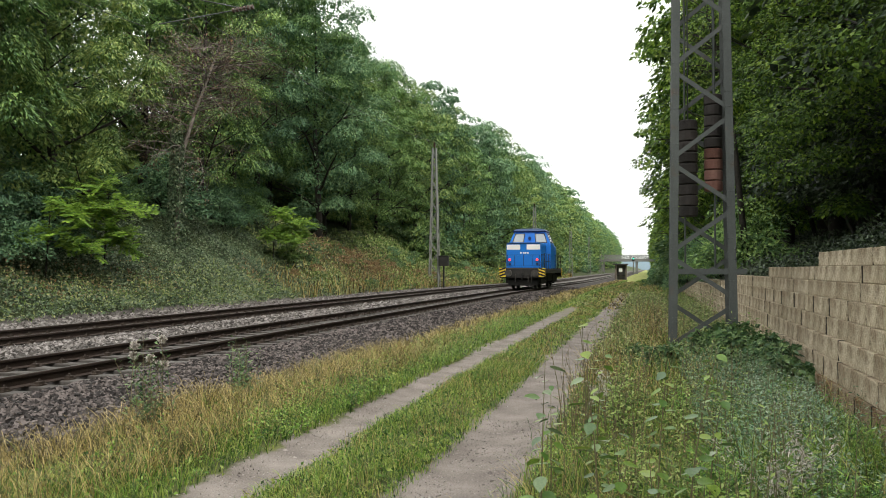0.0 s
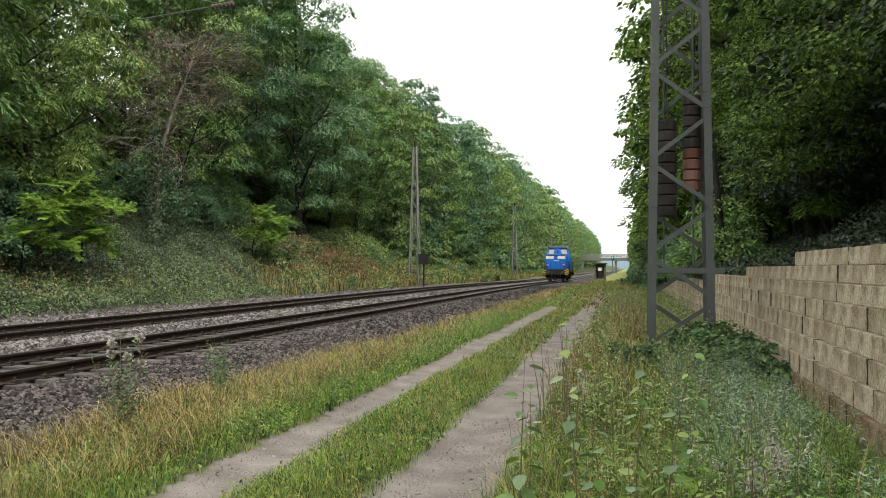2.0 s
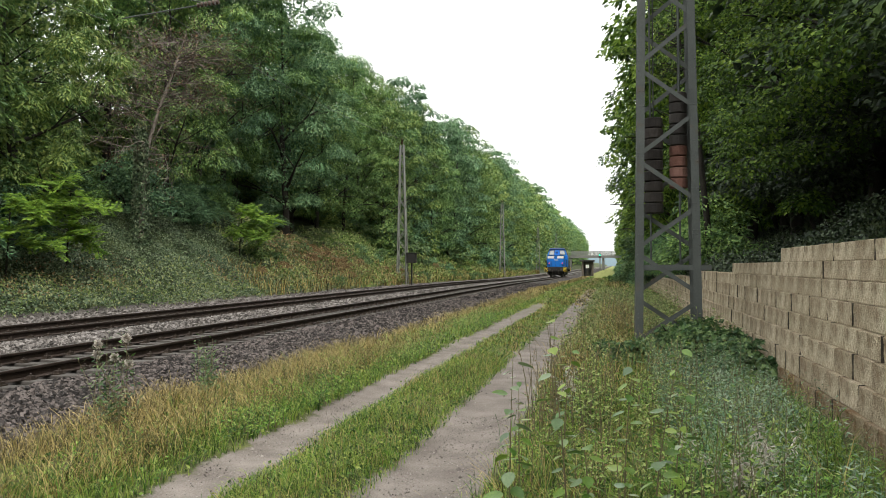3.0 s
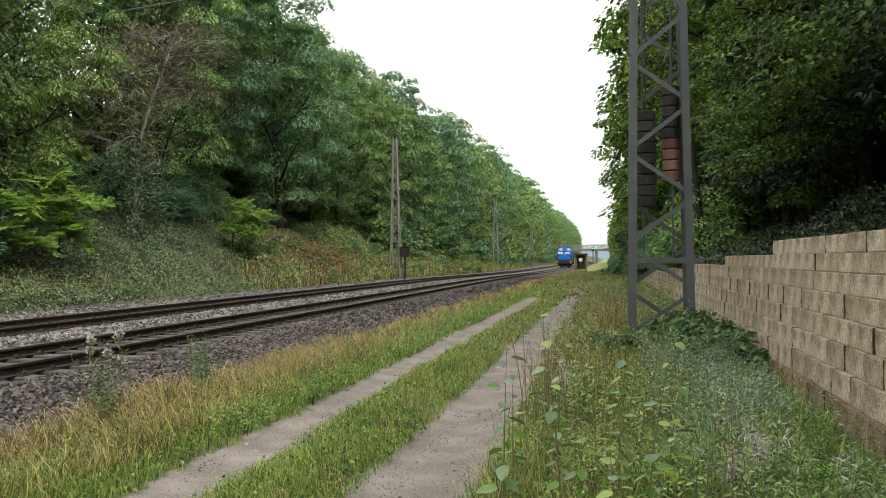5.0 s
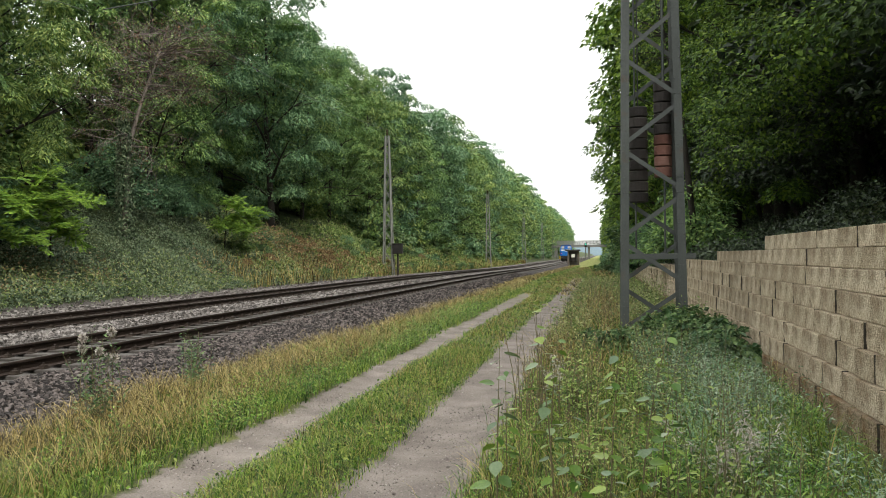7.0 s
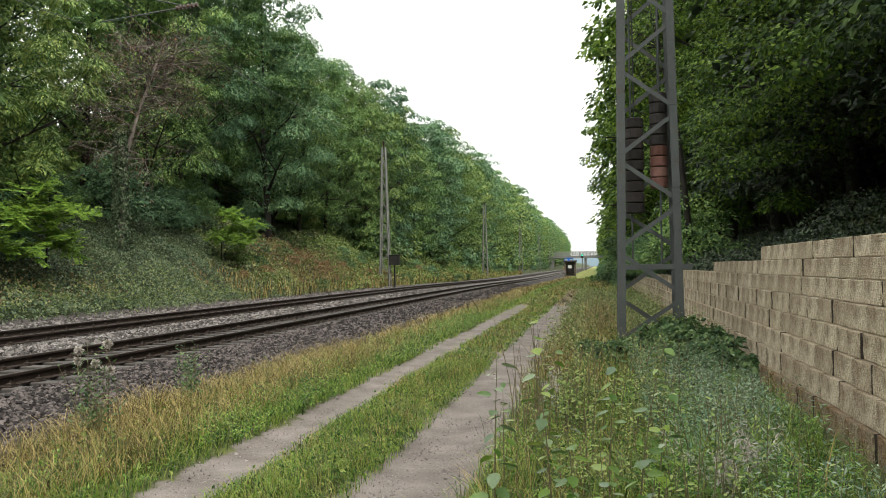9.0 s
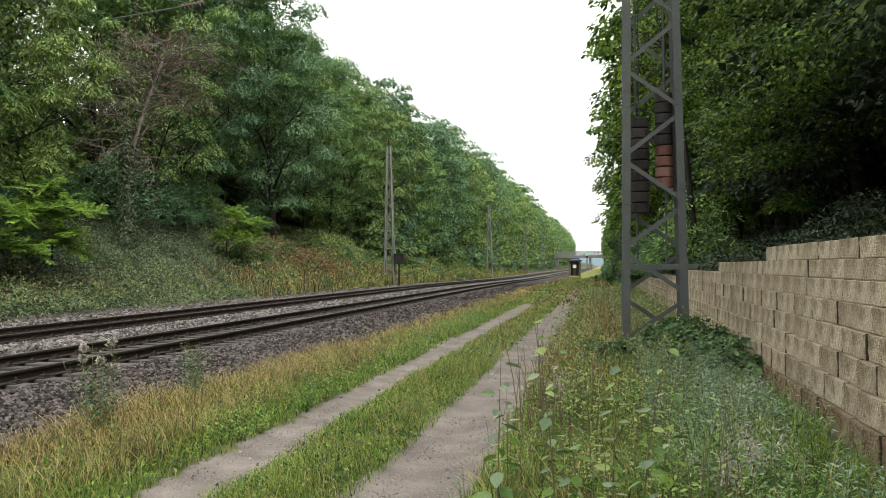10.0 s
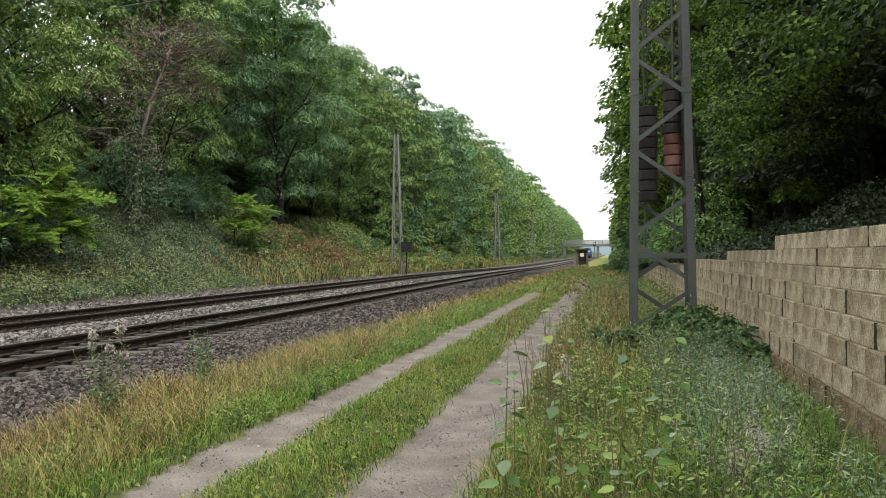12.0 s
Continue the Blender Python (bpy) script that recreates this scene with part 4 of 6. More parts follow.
            part("tail_lamp", bm, M_RED_LAMP if d < 0 else M_WHITE, q, "glowing red tail lamp" if d < 0 else "clear headlamp")
            bm = bmesh.new()
            cyl(bm, (x, y, 1.66), (x, y + d * 0.05, 1.66), 0.09, 14)
            part("marker_lamp", bm, M_BLUE_DARK, q)

    h1 = hood(1.05, 4.2)
    dress(h1, 1.05, -1)
    h2 = hood(6.4, S - 1.05)
    dress(h2, S - 1.05, 1)
    for h, ys in ((h1, (1.3, 2.0, 2.7, 3.4)), (h2, (6.7, 7.4, 8.1, 8.8, 9.5, 10.2))):
        for y in ys:
            for sx in (-1, 1):
                part("side_door", boxed(min(sx * 1.16, sx * 1.18), max(sx * 1.16, sx * 1.18), y, y + 0.62, 1.5, 2.8, bevel=0.006), M_BLUE, h)
    # cab with sloped upper ends
    bm = bmesh.new()
    y0, y1 = 4.15, 6.45
    ring = lambda w, a, b, z: [bm.verts.new(c) for c in ((-w, a, z), (w, a, z), (w, b, z), (-w, b, z))]
    lv = [ring(1.5, y0, y1, 1.36), ring(1.5, y0, y1, 3.05), ring(1.12, y0 + 0.18, y1 - 0.18, 3.98)]
    for p, q in zip(lv, lv[1:]):
        for i in range(4):
            bm.faces.new((p[i], p[(i + 1) % 4], q[(i + 1) % 4], q[i]))
    bm.faces.new(lv[-1])
    bm.faces.new(lv[0][::-1])
    bmesh.ops.bevel(bm, geom=bm.edges[:], offset=0.04, segments=2, affect="EDGES")
    cab = part("cab", bm, M_BLUE, L, "blue driver's cab with sloping windscreens")
    bm = bmesh.new()
    ringv = []
    for k, (w, e, z) in enumerate(((1.17, 0.08, 3.96), (1.19, 0.04, 4.02), (1.0, 0.12, 4.14), (0.6, 0.2, 4.2))):
        ringv.append([bm.verts.new(c) for c in ((-w, y0 + e, z), (w, y0 + e, z), (w, y1 - e, z), (-w, y1 - e, z))])
    for p, q in zip(ringv, ringv[1:]):
        for i in range(4):
            bm.faces.new((p[i], p[(i + 1) % 4], q[(i + 1) % 4], q[i]))
    bm.faces.new(ringv[-1])
    bm.faces.new(ringv[0][::-1])
    part("roof", bm, M_BLUE_DARK, cab, "dark blue curved cab roof")

    def pane(cs, name="windscreen"):
        bm = bmesh.new()
        c = [Vector(v) for v in cs]
        nrm = (c[1] - c[0]).cross(c[3] - c[0]).normalized() * 0.012
        a = [bm.verts.new(v - nrm * 2) for v in c]
        b = [bm.verts.new(v + nrm) for v in c]
        bm.faces.new(b)
        bm.faces.new(a[::-1])
        for i in range(4):
            bm.faces.new((a[i], a[(i + 1) % 4], b[(i + 1) % 4], b[i]))
        part(name, bm, M_GLASS, cab, "pale reflecting cab window")
        rim(cs)

    def rim(cs):
        bm = bmesh.new()
        c = [Vector(v) for v in cs]
        for a, b in zip(c, c[1:] + c[:1]):
            bar(bm, a, b, 0.05)
        part("window_frame", bm, M_BLACK, cab)

    fy = lambda z: y0 + 0.18 * (z - 3.05) / 0.93
    ry = lambda z: y1 - 0.18 * (z - 3.05) / 0.93
    for x0, x1 in ((-1.18, -0.42), (0.42, 1.18)):
        pane([(x0 * 1.04, fy(3.2), 3.2), (x1 * 1.04, fy(3.2), 3.2), (x1 * 0.86, fy(3.82), 3.82), (x0 * 0.86, fy(3.82), 3.82)])
        pane([(x1 * 1.04, ry(3.2), 3.2), (x0 * 1.04, ry(3.2), 3.2), (x0 * 0.86, ry(3.82), 3.82), (x1 * 0.86, ry(3.82), 3.82)])
    sxw = lambda z: 1.5 - 0.38 * (z - 3.05) / 0.93
    for ya, yb in ((4.5, 5.2), (5.4, 6.1)):
        pane([(sxw(3.2), ya, 3.2), (sxw(3.2), yb, 3.2), (sxw(3.82), yb, 3.82), (sxw(3.82), ya, 3.82)], "side_window")
        pane([(-sxw(3.2), yb, 3.2), (-sxw(3.2), ya, 3.2), (-sxw(3.82), ya, 3.82), (-sxw(3.82), yb, 3.82)], "side_window")
    bm = bmesh.new()
    cyl(bm, (0, fy(3.5) - 0.02, 3.5), (0, fy(3.5) - 0.12, 3.5), 0.12, 14)
    part("top_lamp", bm, M_BLUE_DARK, cab)
    bm = bmesh.new()
    cyl(bm, (0.3, 6.9, 3.1), (0.3, 6.9, 3.6), 0.12, 12)
    part("exhaust", bm, M_BLACK, L)
    # walkway railings
    for sx in (-1, 1):
        bm = bmesh.new()
        for y in (0.7, 1.9, 3.0, 4.0, 6.6, 7.8, 9.0, 10.2, S - 0.7):
            cyl(bm, (sx * 1.46, y, 1.34), (sx * 1.46, y, 2.35), 0.018, 6)
        for z in (1.85, 2.35):
            cyl(bm, (sx * 1.46, 0.7, z), (sx * 1.46, 4.1, z), 0.018, 6)
            cyl(bm, (sx * 1.46, 6.5, z), (sx * 1.46, S - 0.7, z), 0.018, 6)
        part("handrail", bm, M_BLACK, L)
        for y in (0.62, S - 0.62):
            bm = bmesh.new()
            for q in (1.25, 1.46):
                cyl(bm, (sx * q, y, 1.3), (sx * q, y, 2.3), 0.018, 6)
            cyl(bm, (sx * 1.25, y, 2.3), (sx * 1.46, y, 2.3), 0.018, 6)
            part("grab_rail", bm, M_BLACK, L)
    for y in (0.95, S - 0.95):
        part("rail_guard", boxed(-1.0, 1.0, y - 0.12, y + 0.12, 0.22, 0.6, bevel=0.03), M_BLACK, L)
    part("fuel_tank", boxed(-1.2, 1.2, 4.6, 7.5, 0.45, 1.02, bevel=0.06), M_BLACK, L)
    for yc in (2.6, S - 2.6):
        g = part("bogie", boxed(-1.05, 1.05, yc - 1.55, yc + 1.55, 0.30, 1.0, bevel=0.05), M_BLACK, L)
        for sx in (-1, 1):
            part("side_frame", boxed(min(sx * 1.0, sx * 1.2), max(sx * 1.0, sx * 1.2), yc - 1.6, yc + 1.6, 0.36, 0.92, bevel=0.04), M_BLACK, g)
        for dy in (-1.1, 1.1):
            bm = bmesh.new()
            for sx in (-1, 1):
                cyl(bm, (sx * 0.70, yc + dy, 0.475), (sx * 0.83, yc + dy, 0.475), 0.475, 26)
                cyl(bm, (sx * 0.67, yc + dy, 0.475), (sx * 0.70, yc + dy, 0.475), 0.50, 26)
            cyl(bm, (-0.7, yc + dy, 0.475), (0.7, yc + dy, 0.475), 0.09, 10)
            part("wheelset", bm, M_BLACK, g)
        for sx in (-1, 1):
            for z in (0.55, 0.85, 1.15):
                bm = bmesh.new()
                box(bm, min(sx * 1.3, sx * 1.5), max(sx * 1.3, sx * 1.5), 0.75 if yc < 5 else S - 1.15, 1.15 if yc < 5 else S - 0.75, z - 0.02, z + 0.02)
                part("step", bm, M_BLACK, L)
    L.scale = (1.06, 1.06, 1.06)
    return L


build_wall()
build_mast()
place_masts()
build_bridge()
build_hut()
build_signal()
LOCO = build_loco()


# ---------------------------------------------------------------- trees
def skeleton(rng, height, bottom, rx, limbs, r0, lean=0.6):
    """A tapered, bent trunk with forked limbs; returns tube paths and limb ends."""
    bend = rng.normal(scale=lean, size=(7, 2)).cumsum(0) * 0.35
    trunk = []
    for i in range(7):
        u = i / 6
        trunk.append(((bend[i, 0] * u, bend[i, 1] * u, -0.4 + (height * 0.9 + 0.4) * u), r0 * (1 - 0.85 * u)))
    paths, ends = [trunk], []
    for k in range(limbs):
        u = bottom / height + (0.95 - bottom / height) * (k + rng.uniform(0, 0.9)) / limbs
        j = min(5, int(u * 6))
        f = u * 6 - j
        p = np.array(trunk[j][0]) * (1 - f) + np.array(trunk[j + 1][0]) * f
        az = k * 2.4 + rng.uniform(-0.5, 0.5)
        reach = rx * rng.uniform(0.6, 1.0) * (1.1 - 0.6 * u)
        rr = r0 * (1 - 0.8 * u) * 0.5
        e = p + np.array([np.cos(az) * reach, np.sin(az) * reach, reach * rng.uniform(0.25, 0.8)])
        mid = (p + e) / 2 + np.array([0, 0, reach * 0.12]) + rng.normal(scale=0.15, size=3)
        paths.append([(tuple(p), rr), (tuple(mid), rr * 0.65), (tuple(e), rr * 0.2)])
        ends += [mid, e]
        for q in range(2):
            e2 = mid + np.array([np.cos(az + (q - 0.5) * 1.6), np.sin(az + (q - 0.5) * 1.6), 0.5]) * reach * 0.5
            paths.append([(tuple(mid), rr * 0.5), (tuple(e2), rr * 0.12)])
            ends.append(e2)
    return paths, np.array(ends)


def make_tree(seed, height, bottom, rx, boughs, per, L, W, material, label, category="tree", group="trees on the wooded bank", r0=0.24, dome=(0.9, 1.7), belly=0.5, fill=2600):
    """Trunk and limbs, domed boughs over the crown's surface with gaps between them, and the closer leaves within."""
    rng = np.random.default_rng(seed)
    t = thing("tree", label, category, group=group)
    paths, ends = skeleton(rng, height, bottom, rx, 13, r0)
    V, F = tubes(paths, 6 if per > 100 else 4)
    part("trunk", mesh_of("trunk", V, F, M_BARK, True), None, t, "grey-brown trunk with forked limbs")

    def envelope(u):
        return rx * np.where(u < belly, 0.72 + 0.28 * (u / belly), np.sqrt(np.maximum(0.03, 1 - ((u - belly) / (1.02 - belly)) ** 2)))

    u = ((np.arange(boughs) + rng.uniform(0, 1, boughs)) / boughs) ** 0.9
    az = np.arange(boughs) * 2.399 + rng.normal(scale=0.4, size=boughs)
    r = rng.uniform(*dome, boughs) * (1 - 0.25 * u)
    rad = np.maximum(0.0, envelope(u) * rng.uniform(0.7, 1.1, boughs) - 0.45 * r)
    rad[::5] *= 0.45
    c = np.stack([rad * np.cos(az), rad * np.sin(az), bottom + (height - bottom) * u + rng.normal(scale=0.3, size=boughs)], 1)
    leaves = [dome_leaves(rng, c, r, per, L, W)]
    u = rng.uniform(0.05, 0.88, fill)
    az = rng.uniform(0, 6.28, fill)
    rad = envelope(u) * 0.52 * rng.uniform(0, 1, fill) ** 0.5
    p = np.stack([rad * np.cos(az), rad * np.sin(az), bottom + (height - bottom) * u], 1)
    size = (0.15 if L < 0.4 else 0.6 * L) * rng.uniform(0.7, 1.3, fill)
    leaves.append(leaf_arrays(p, rng.normal(size=p.shape), rng.normal(size=p.shape), size * 1.5, size))
    V, F = merge(leaves)
    part("crown", mesh_of("crown", V, F, material), None, t)
    return t


def make_bush(seed, r, h, clumps, per, L, W, material, label, group="shrubs on the bank"):
    rng = np.random.default_rng(seed)
    t = thing("shrub", label, "shrub", group=group)
    ends = []
    paths = []
    for k in range(9):
        az, q = rng.uniform(0, 6.28), rng.uniform(0.3, 0.9)
        e = (r * q * math.cos(az), r * q * math.sin(az), h * rng.uniform(0.5, 0.95))
        paths.append([((0.1 * math.cos(az), 0.1 * math.sin(az), -0.3), 0.035), ((e[0] * 0.5, e[1] * 0.5, e[2] * 0.65), 0.025), (e, 0.008)])
    V, F = tubes(paths, 5)
    part("woody_base", mesh_of("woody_base", V, F, M_BARK, True), None, t)
    d = unit(rng.normal(size=(clumps, 3)))
    d[:, 2] = np.abs(d[:, 2])
    q = rng.uniform(0.35, 1.0, clumps) ** 0.5 * (1 + 0.18 * np.sin(3 * np.arctan2(d[:, 1], d[:, 0]) + seed))
    c = d * q[:, None] * np.array([r, r, h]) * 0.85 + np.array([0, 0, 0.15 * h])
    V, F = clump_leaves(rng, c, rng.uniform(0.25, 0.5, clumps) * r, per, L, W, 0.5, 0.4)
    part("leaves", mesh_of("leaves", V, F, material), None, t)
    return t


def at(x, y, s=1.0, rz=0.0, dz=0.0, tall=1.0):
    return pose(x, y, float(ground_z(x, y)) + dz, 0, 0, rz) @ Matrix.Diagonal((s, s, s * tall, 1))


def plant_left():
    rng = random.Random(5)
    near = [
        make_tree(11, 18.5, 2.2, 4.8, 62, 420, 0.25, 0.095, M_LEAF_A, "leafy robinia with drooping feathery green foliage", r0=0.2),
        make_tree(12, 17.5, 2.5, 4.6, 62, 420, 0.25, 0.095, M_LEAF_B, "tall dark green ash with layered foliage"),
        make_tree(13, 19.5, 2.0, 5.0, 66, 420, 0.25, 0.095, M_LEAF_A, "broad bright green robinia on the bank", r0=0.22),
        make_tree(14, 16.0, 1.8, 4.3, 58, 420, 0.24, 0.095, M_LEAF_C, "yellow-green leafy tree at the wood's edge"),
    ]
    fine = [
        make_tree(15, 17.5, 2.6, 4.8, 66, 760, 0.20, 0.068, M_LEAF_A, "leafy robinia with drooping feathery green foliage at the wood's edge", r0=0.2),
        make_tree(16, 16.5, 2.4, 4.5, 64, 720, 0.19, 0.072, M_LEAF_B, "dark green leafy tree with layered sprays at the wood's edge"),
        make_tree(17, 15.0, 2.2, 4.2, 58, 720, 0.19, 0.072, M_LEAF_C, "yellow-green leafy tree at the wood's edge", dome=(0.8, 1.5)),
    ]
    mid = [
        make_tree(21, 18.5, 1.2, 4.9, 58, 170, 0.38, 0.16, M_LEAF_A, "green robinia in the wood beside the line", group="trees along the line", dome=(1.0, 1.9), fill=1500),
        make_tree(22, 17.5, 1.0, 4.6, 56, 170, 0.37, 0.16, M_LEAF_C, "yellow-green tree in the wood beside the line", group="trees along the line", dome=(1.0, 1.9), fill=1500),
        make_tree(23, 19.5, 1.2, 4.8, 58, 170, 0.38, 0.16, M_LEAF_B, "dark green tree in the wood beside the line", group="trees along the line", dome=(1.0, 1.9), fill=1500),
    ]
    far = [
        make_tree(31, 18.5, 0.4, 5.0, 46, 62, 0.66, 0.32, M_LEAF_A, "distant green tree beside the line", group="distant trees", dome=(1.1, 2.1), fill=220),
        make_tree(32, 17.5, 0.4, 4.8, 44, 62, 0.66, 0.32, M_LEAF_C, "distant yellow-green tree beside the line", group="distant trees", dome=(1.1, 2.1), fill=220),
        make_tree(33, 19.5, 0.4, 4.8, 46, 62, 0.66, 0.32, M_LEAF_B, "distant dark green tree beside the line", group="distant trees", dome=(1.1, 2.1), fill=220),
    ]
    used = set()
    joined = {}

    def put(src, m):
        if src.name not in used:
            used.add(src.name)
            src.matrix_basis = m
        else:
            copy_thing(src, m)

    def join(key, src, m):
        joined.setdefault(key, []).append((src, m))

    # the wood's edge, then the rows behind it
    edge = 0
    for row, (x, step, y0) in enumerate(((-22.3, 4.8, 22.0), (-27.0, 6.0, 18.0), (-33.0, 8.0, 14.0))):
        y = y0
        while y < 640:
            px = x + rng.uniform(-1.3, 1.1)
            s = rng.uniform(0.95, 1.12)
            if row == 0:
                s *= rng.uniform(0.84, 1.02) if y < 44 else rng.uniform(0.98, 1.1) if y < 62 else rng.uniform(0.83, 0.96) if y < 112 else rng.uniform(0.95, 1.06)
                if abs(y - 35.5) < 5.7:       # the withered tree stands here
                    y += step
                    continue
            elif row == 1:
                s *= 0.93 if 58 < y < 95 else 0.95 if y > 95 else 1.05
            if row == 0 and 43 < y < 90:
                px -= 1.3
            m = at(px, y, s, rng.uniform(0, 360), -0.2)
            if y < 62 and row == 0:
                put(fine[(0, 2, 0, 1, 0, 1, 2, 0, 1, 0)[edge % 10]], m)
                edge += 1
            elif y < 85 and row < 2:
                put(rng.choice(near), m)
            elif y < 85 or (y < 190 and row < 2):
                put(rng.choice(mid), m)
            elif row == 0 or (row == 1 and y < 350):
                join("distant_woodland", rng.choice(far), m)
            y += step * rng.uniform(0.8, 1.2) * (1.0 if y < 210 else 1.2)
    # the right-hand wood
    right_mid = make_tree(41, 17.0, 2.0, 4.8, 60, 150, 0.32, 0.22, M_LEAF_R, "broad-leaved tree behind the wall, dark beneath", group="trees along the path")
    right_far = make_tree(42, 17.0, 0.4, 4.5, 42, 56, 0.62, 0.38, M_LEAF_R, "distant broad-leaved tree beside the path", group="trees along the path")
    right_fine = make_tree(43, 16.5, 1.0, 4.7, 70, 600, 0.14, 0.10, M_LEAF_R, "broad-leaved tree overhanging the path, dark beneath", group="trees along the path", dome=(0.7, 1.3))
    for row, (x, step, y0) in enumerate(((6.2, 4.6, 27.0), (11.5, 5.0, 6.0), (17.0, 6.0, -4.0), (24.0, 7.0, 0.0))):
        y = y0
        while y < 560:
            m = at(x + rng.uniform(-0.8, 0.8) + (0.8 if row == 0 and y < 60 else 0.0), y, rng.uniform(0.9, 1.2), rng.uniform(0, 360), -0.2)
            if y < (100, 45, 25, 25)[row]:
                put(right_fine if row == 0 and y < 48 else right_mid, m)
            elif row == 0 or y < (0, 250, 60, 50)[row]:
                join("distant_woodland_right", right_far, m)
            y += step * rng.uniform(0.85, 1.15) * (1.0 if y < 110 else 1.3)
    light = [make_bush(55, 2.0, 2.6, 40, 22, 0.42, 0.2, M_LEAF_B, "dark green shrub"), make_bush(56, 1.8, 2.0, 40, 22, 0.4, 0.19, M_BRAMBLE, "green bramble"), make_bush(57, 1.8, 2.2, 40, 22, 0.4, 0.19, M_LEAF_C, "yellow-green shrub")]

    def plant(y, src, m):
        if y < 84:
            put(src, m)
        else:
            join("distant_shrubbery", rng.choice(light), m)

    # shrubs at the foot and edge of the wood
    b1 = make_bush(51, 2.0, 2.6, 36, 58, 0.26, 0.13, M_LEAF_B, "dense dark green shrub at the wood's edge")
    b2 = make_bush(52, 1.9, 2.4, 36, 58, 0.26, 0.13, M_LEAF_C, "yellow-green shrub on the bank")
    b5 = make_bush(59, 1.9, 2.4, 44, 150, 0.15, 0.065, M_LEAF_B, "dense dark green shrub with small leaves at the wood's edge")
    b6 = make_bush(60, 1.8, 2.2, 44, 150, 0.15, 0.065, M_LEAF_A, "green feathery shrub at the wood's edge")
    b3 = make_bush(53, 1.4, 1.6, 36, 60, 0.2, 0.09, M_RUST_HERB, "rust-brown faded herb clump on the bank")
    b4 = make_bush(54, 1.6, 1.8, 38, 70, 0.24, 0.12, M_BRAMBLE, "green bramble thicket on the bank")
    for y in np.arange(20, 330, 3.0):
        for x0 in (-20.8, -23.0):
            src = rng.choice((b1, b1, b2, b4)) if y > 56 else rng.choice((b5, b6, b5))
            yy = y + rng.uniform(-1.5, 1.5)
            if (x0 > -21 and 29 < yy < 78) or (48 < yy < 57 and rng.random() < 0.6) or 57 <= yy < 71:
                continue
            m = at(x0 + rng.uniform(-1, 1) - (1.2 if 44 < yy < 125 else 0.0), yy, rng.uniform(0.8, 1.45) * (1.0 if y < 150 else 1.3), rng.uniform(0, 360), -0.15)
            if y < 84:
                put(src, m)
            else:
                join("distant_shrubbery", rng.choice(light), m)
    for y in np.arange(10, 92, 4.0):
        join("distant_shrubbery", rng.choice(light), at(-31.5 + rng.uniform(-1, 1), y, rng.uniform(1.5, 2.1), rng.uniform(0, 360), -0.3))
    for y in np.arange(46, 78, 2.6):
        put(rng.choice((b4, b2, b4, b1)), at(-20.6 + rng.uniform(-1.0, 1.0), y, rng.uniform(0.3, 0.5), rng.uniform(0, 360), -0.2))
    for y in np.arange(50, 118, 2.3):
        put(rng.choice((b3, b3, b3, b4)), at(-17.6 + rng.uniform(-0.4, 0.3), y, rng.uniform(0.3, 0.45), rng.uniform(0, 360), -0.15))
    for x, y, s in ((-17.7, 56.3, 0.7), (-18.4, 56.8, 0.9), (-19.2, 57.0, 1.0), (-20.1, 57.2, 1.05), (-21.0, 57.4, 1.0), (-19.8, 56.0, 0.8), (-18.0, 71.5, 0.9), (-18.4, 55, 0.9), (-18.9, 57.5, 1.1), (-19.4, 53, 1.0), (-19.0, 62, 0.8), (-18.2, 67, 0.9), (-18.4, 70.5, 0.8), (-18.9, 47, 0.8), (-18.3, 74, 0.7), (-18.6, 88, 0.9), (-18.4, 96, 0.9), (-18.6, 112, 1.0), (-19, 44, 0.6)):
        put(b3, at(x, y, s, rng.uniform(0, 360), 0.25))
    for y in np.arange(76, 330, 4.5):
        plant(y, rng.choice((b4, b2, b4)), at(-18.8 + rng.uniform(-0.8, 0.5), y, rng.uniform(0.4, 0.65), rng.uniform(0, 360), -0.2))
    for y in np.arange(30, 300, 4.0):
        plant(y, rng.choice((b1, b4, b2)) if y > 56 else rng.choice((b5, b6)), at(3.6 + rng.uniform(-0.7, 0.6), y, rng.uniform(0.7, 1.2), rng.uniform(0, 360), -0.3))
    # leaves use the ivy colour darkened for the hollow's shade
    dark = make_bush(58, 2.3, 4.2, 70, 150, 0.10, 0.075, M_IVY_SHADED, "ivy-hung thicket behind the wall, shade painted into its leaves", group="thickets behind the wall")
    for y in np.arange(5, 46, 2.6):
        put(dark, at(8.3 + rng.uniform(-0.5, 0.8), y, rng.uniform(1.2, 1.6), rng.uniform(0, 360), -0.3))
    for y in np.arange(56, 330, 3.5):
        plant(y, rng.choice((b4, b1)), at(1.9 + rng.uniform(-0.5, 0.7), y, rng.uniform(0.55, 0.9), rng.uniform(0, 360), -0.15))

    labels = {"distant_woodland": "dense green woodland running along the far side of the line", "distant_woodland_right": "dense green woodland beside the path",
              "distant_shrubbery": "green shrubs along the foot of the woodland"}
    for key, items in joined.items():
        Vs, Fs, mi, mats, o = [], [], [], [], 0
        for src, m in items:
            M = np.array(m)
            for ch in src.children:
                me = ch.data
                V = np.empty(len(me.vertices) * 3)
                me.vertices.foreach_get("co", V)
                V = V.reshape(-1, 3) @ M[:3, :3].T + M[:3, 3]
                k = me.polygons[0].loop_total
                F = np.empty(len(me.loops), dtype=np.int32)
                me.loops.foreach_get("vertex_index", F)
                F = (F.reshape(-1, k) + o).tolist()
                if me.materials[0] not in mats:
                    mats.append(me.materials[0])
                mi += [mats.index(me.materials[0])] * len(F)
                Vs.append(V)
                Fs += F
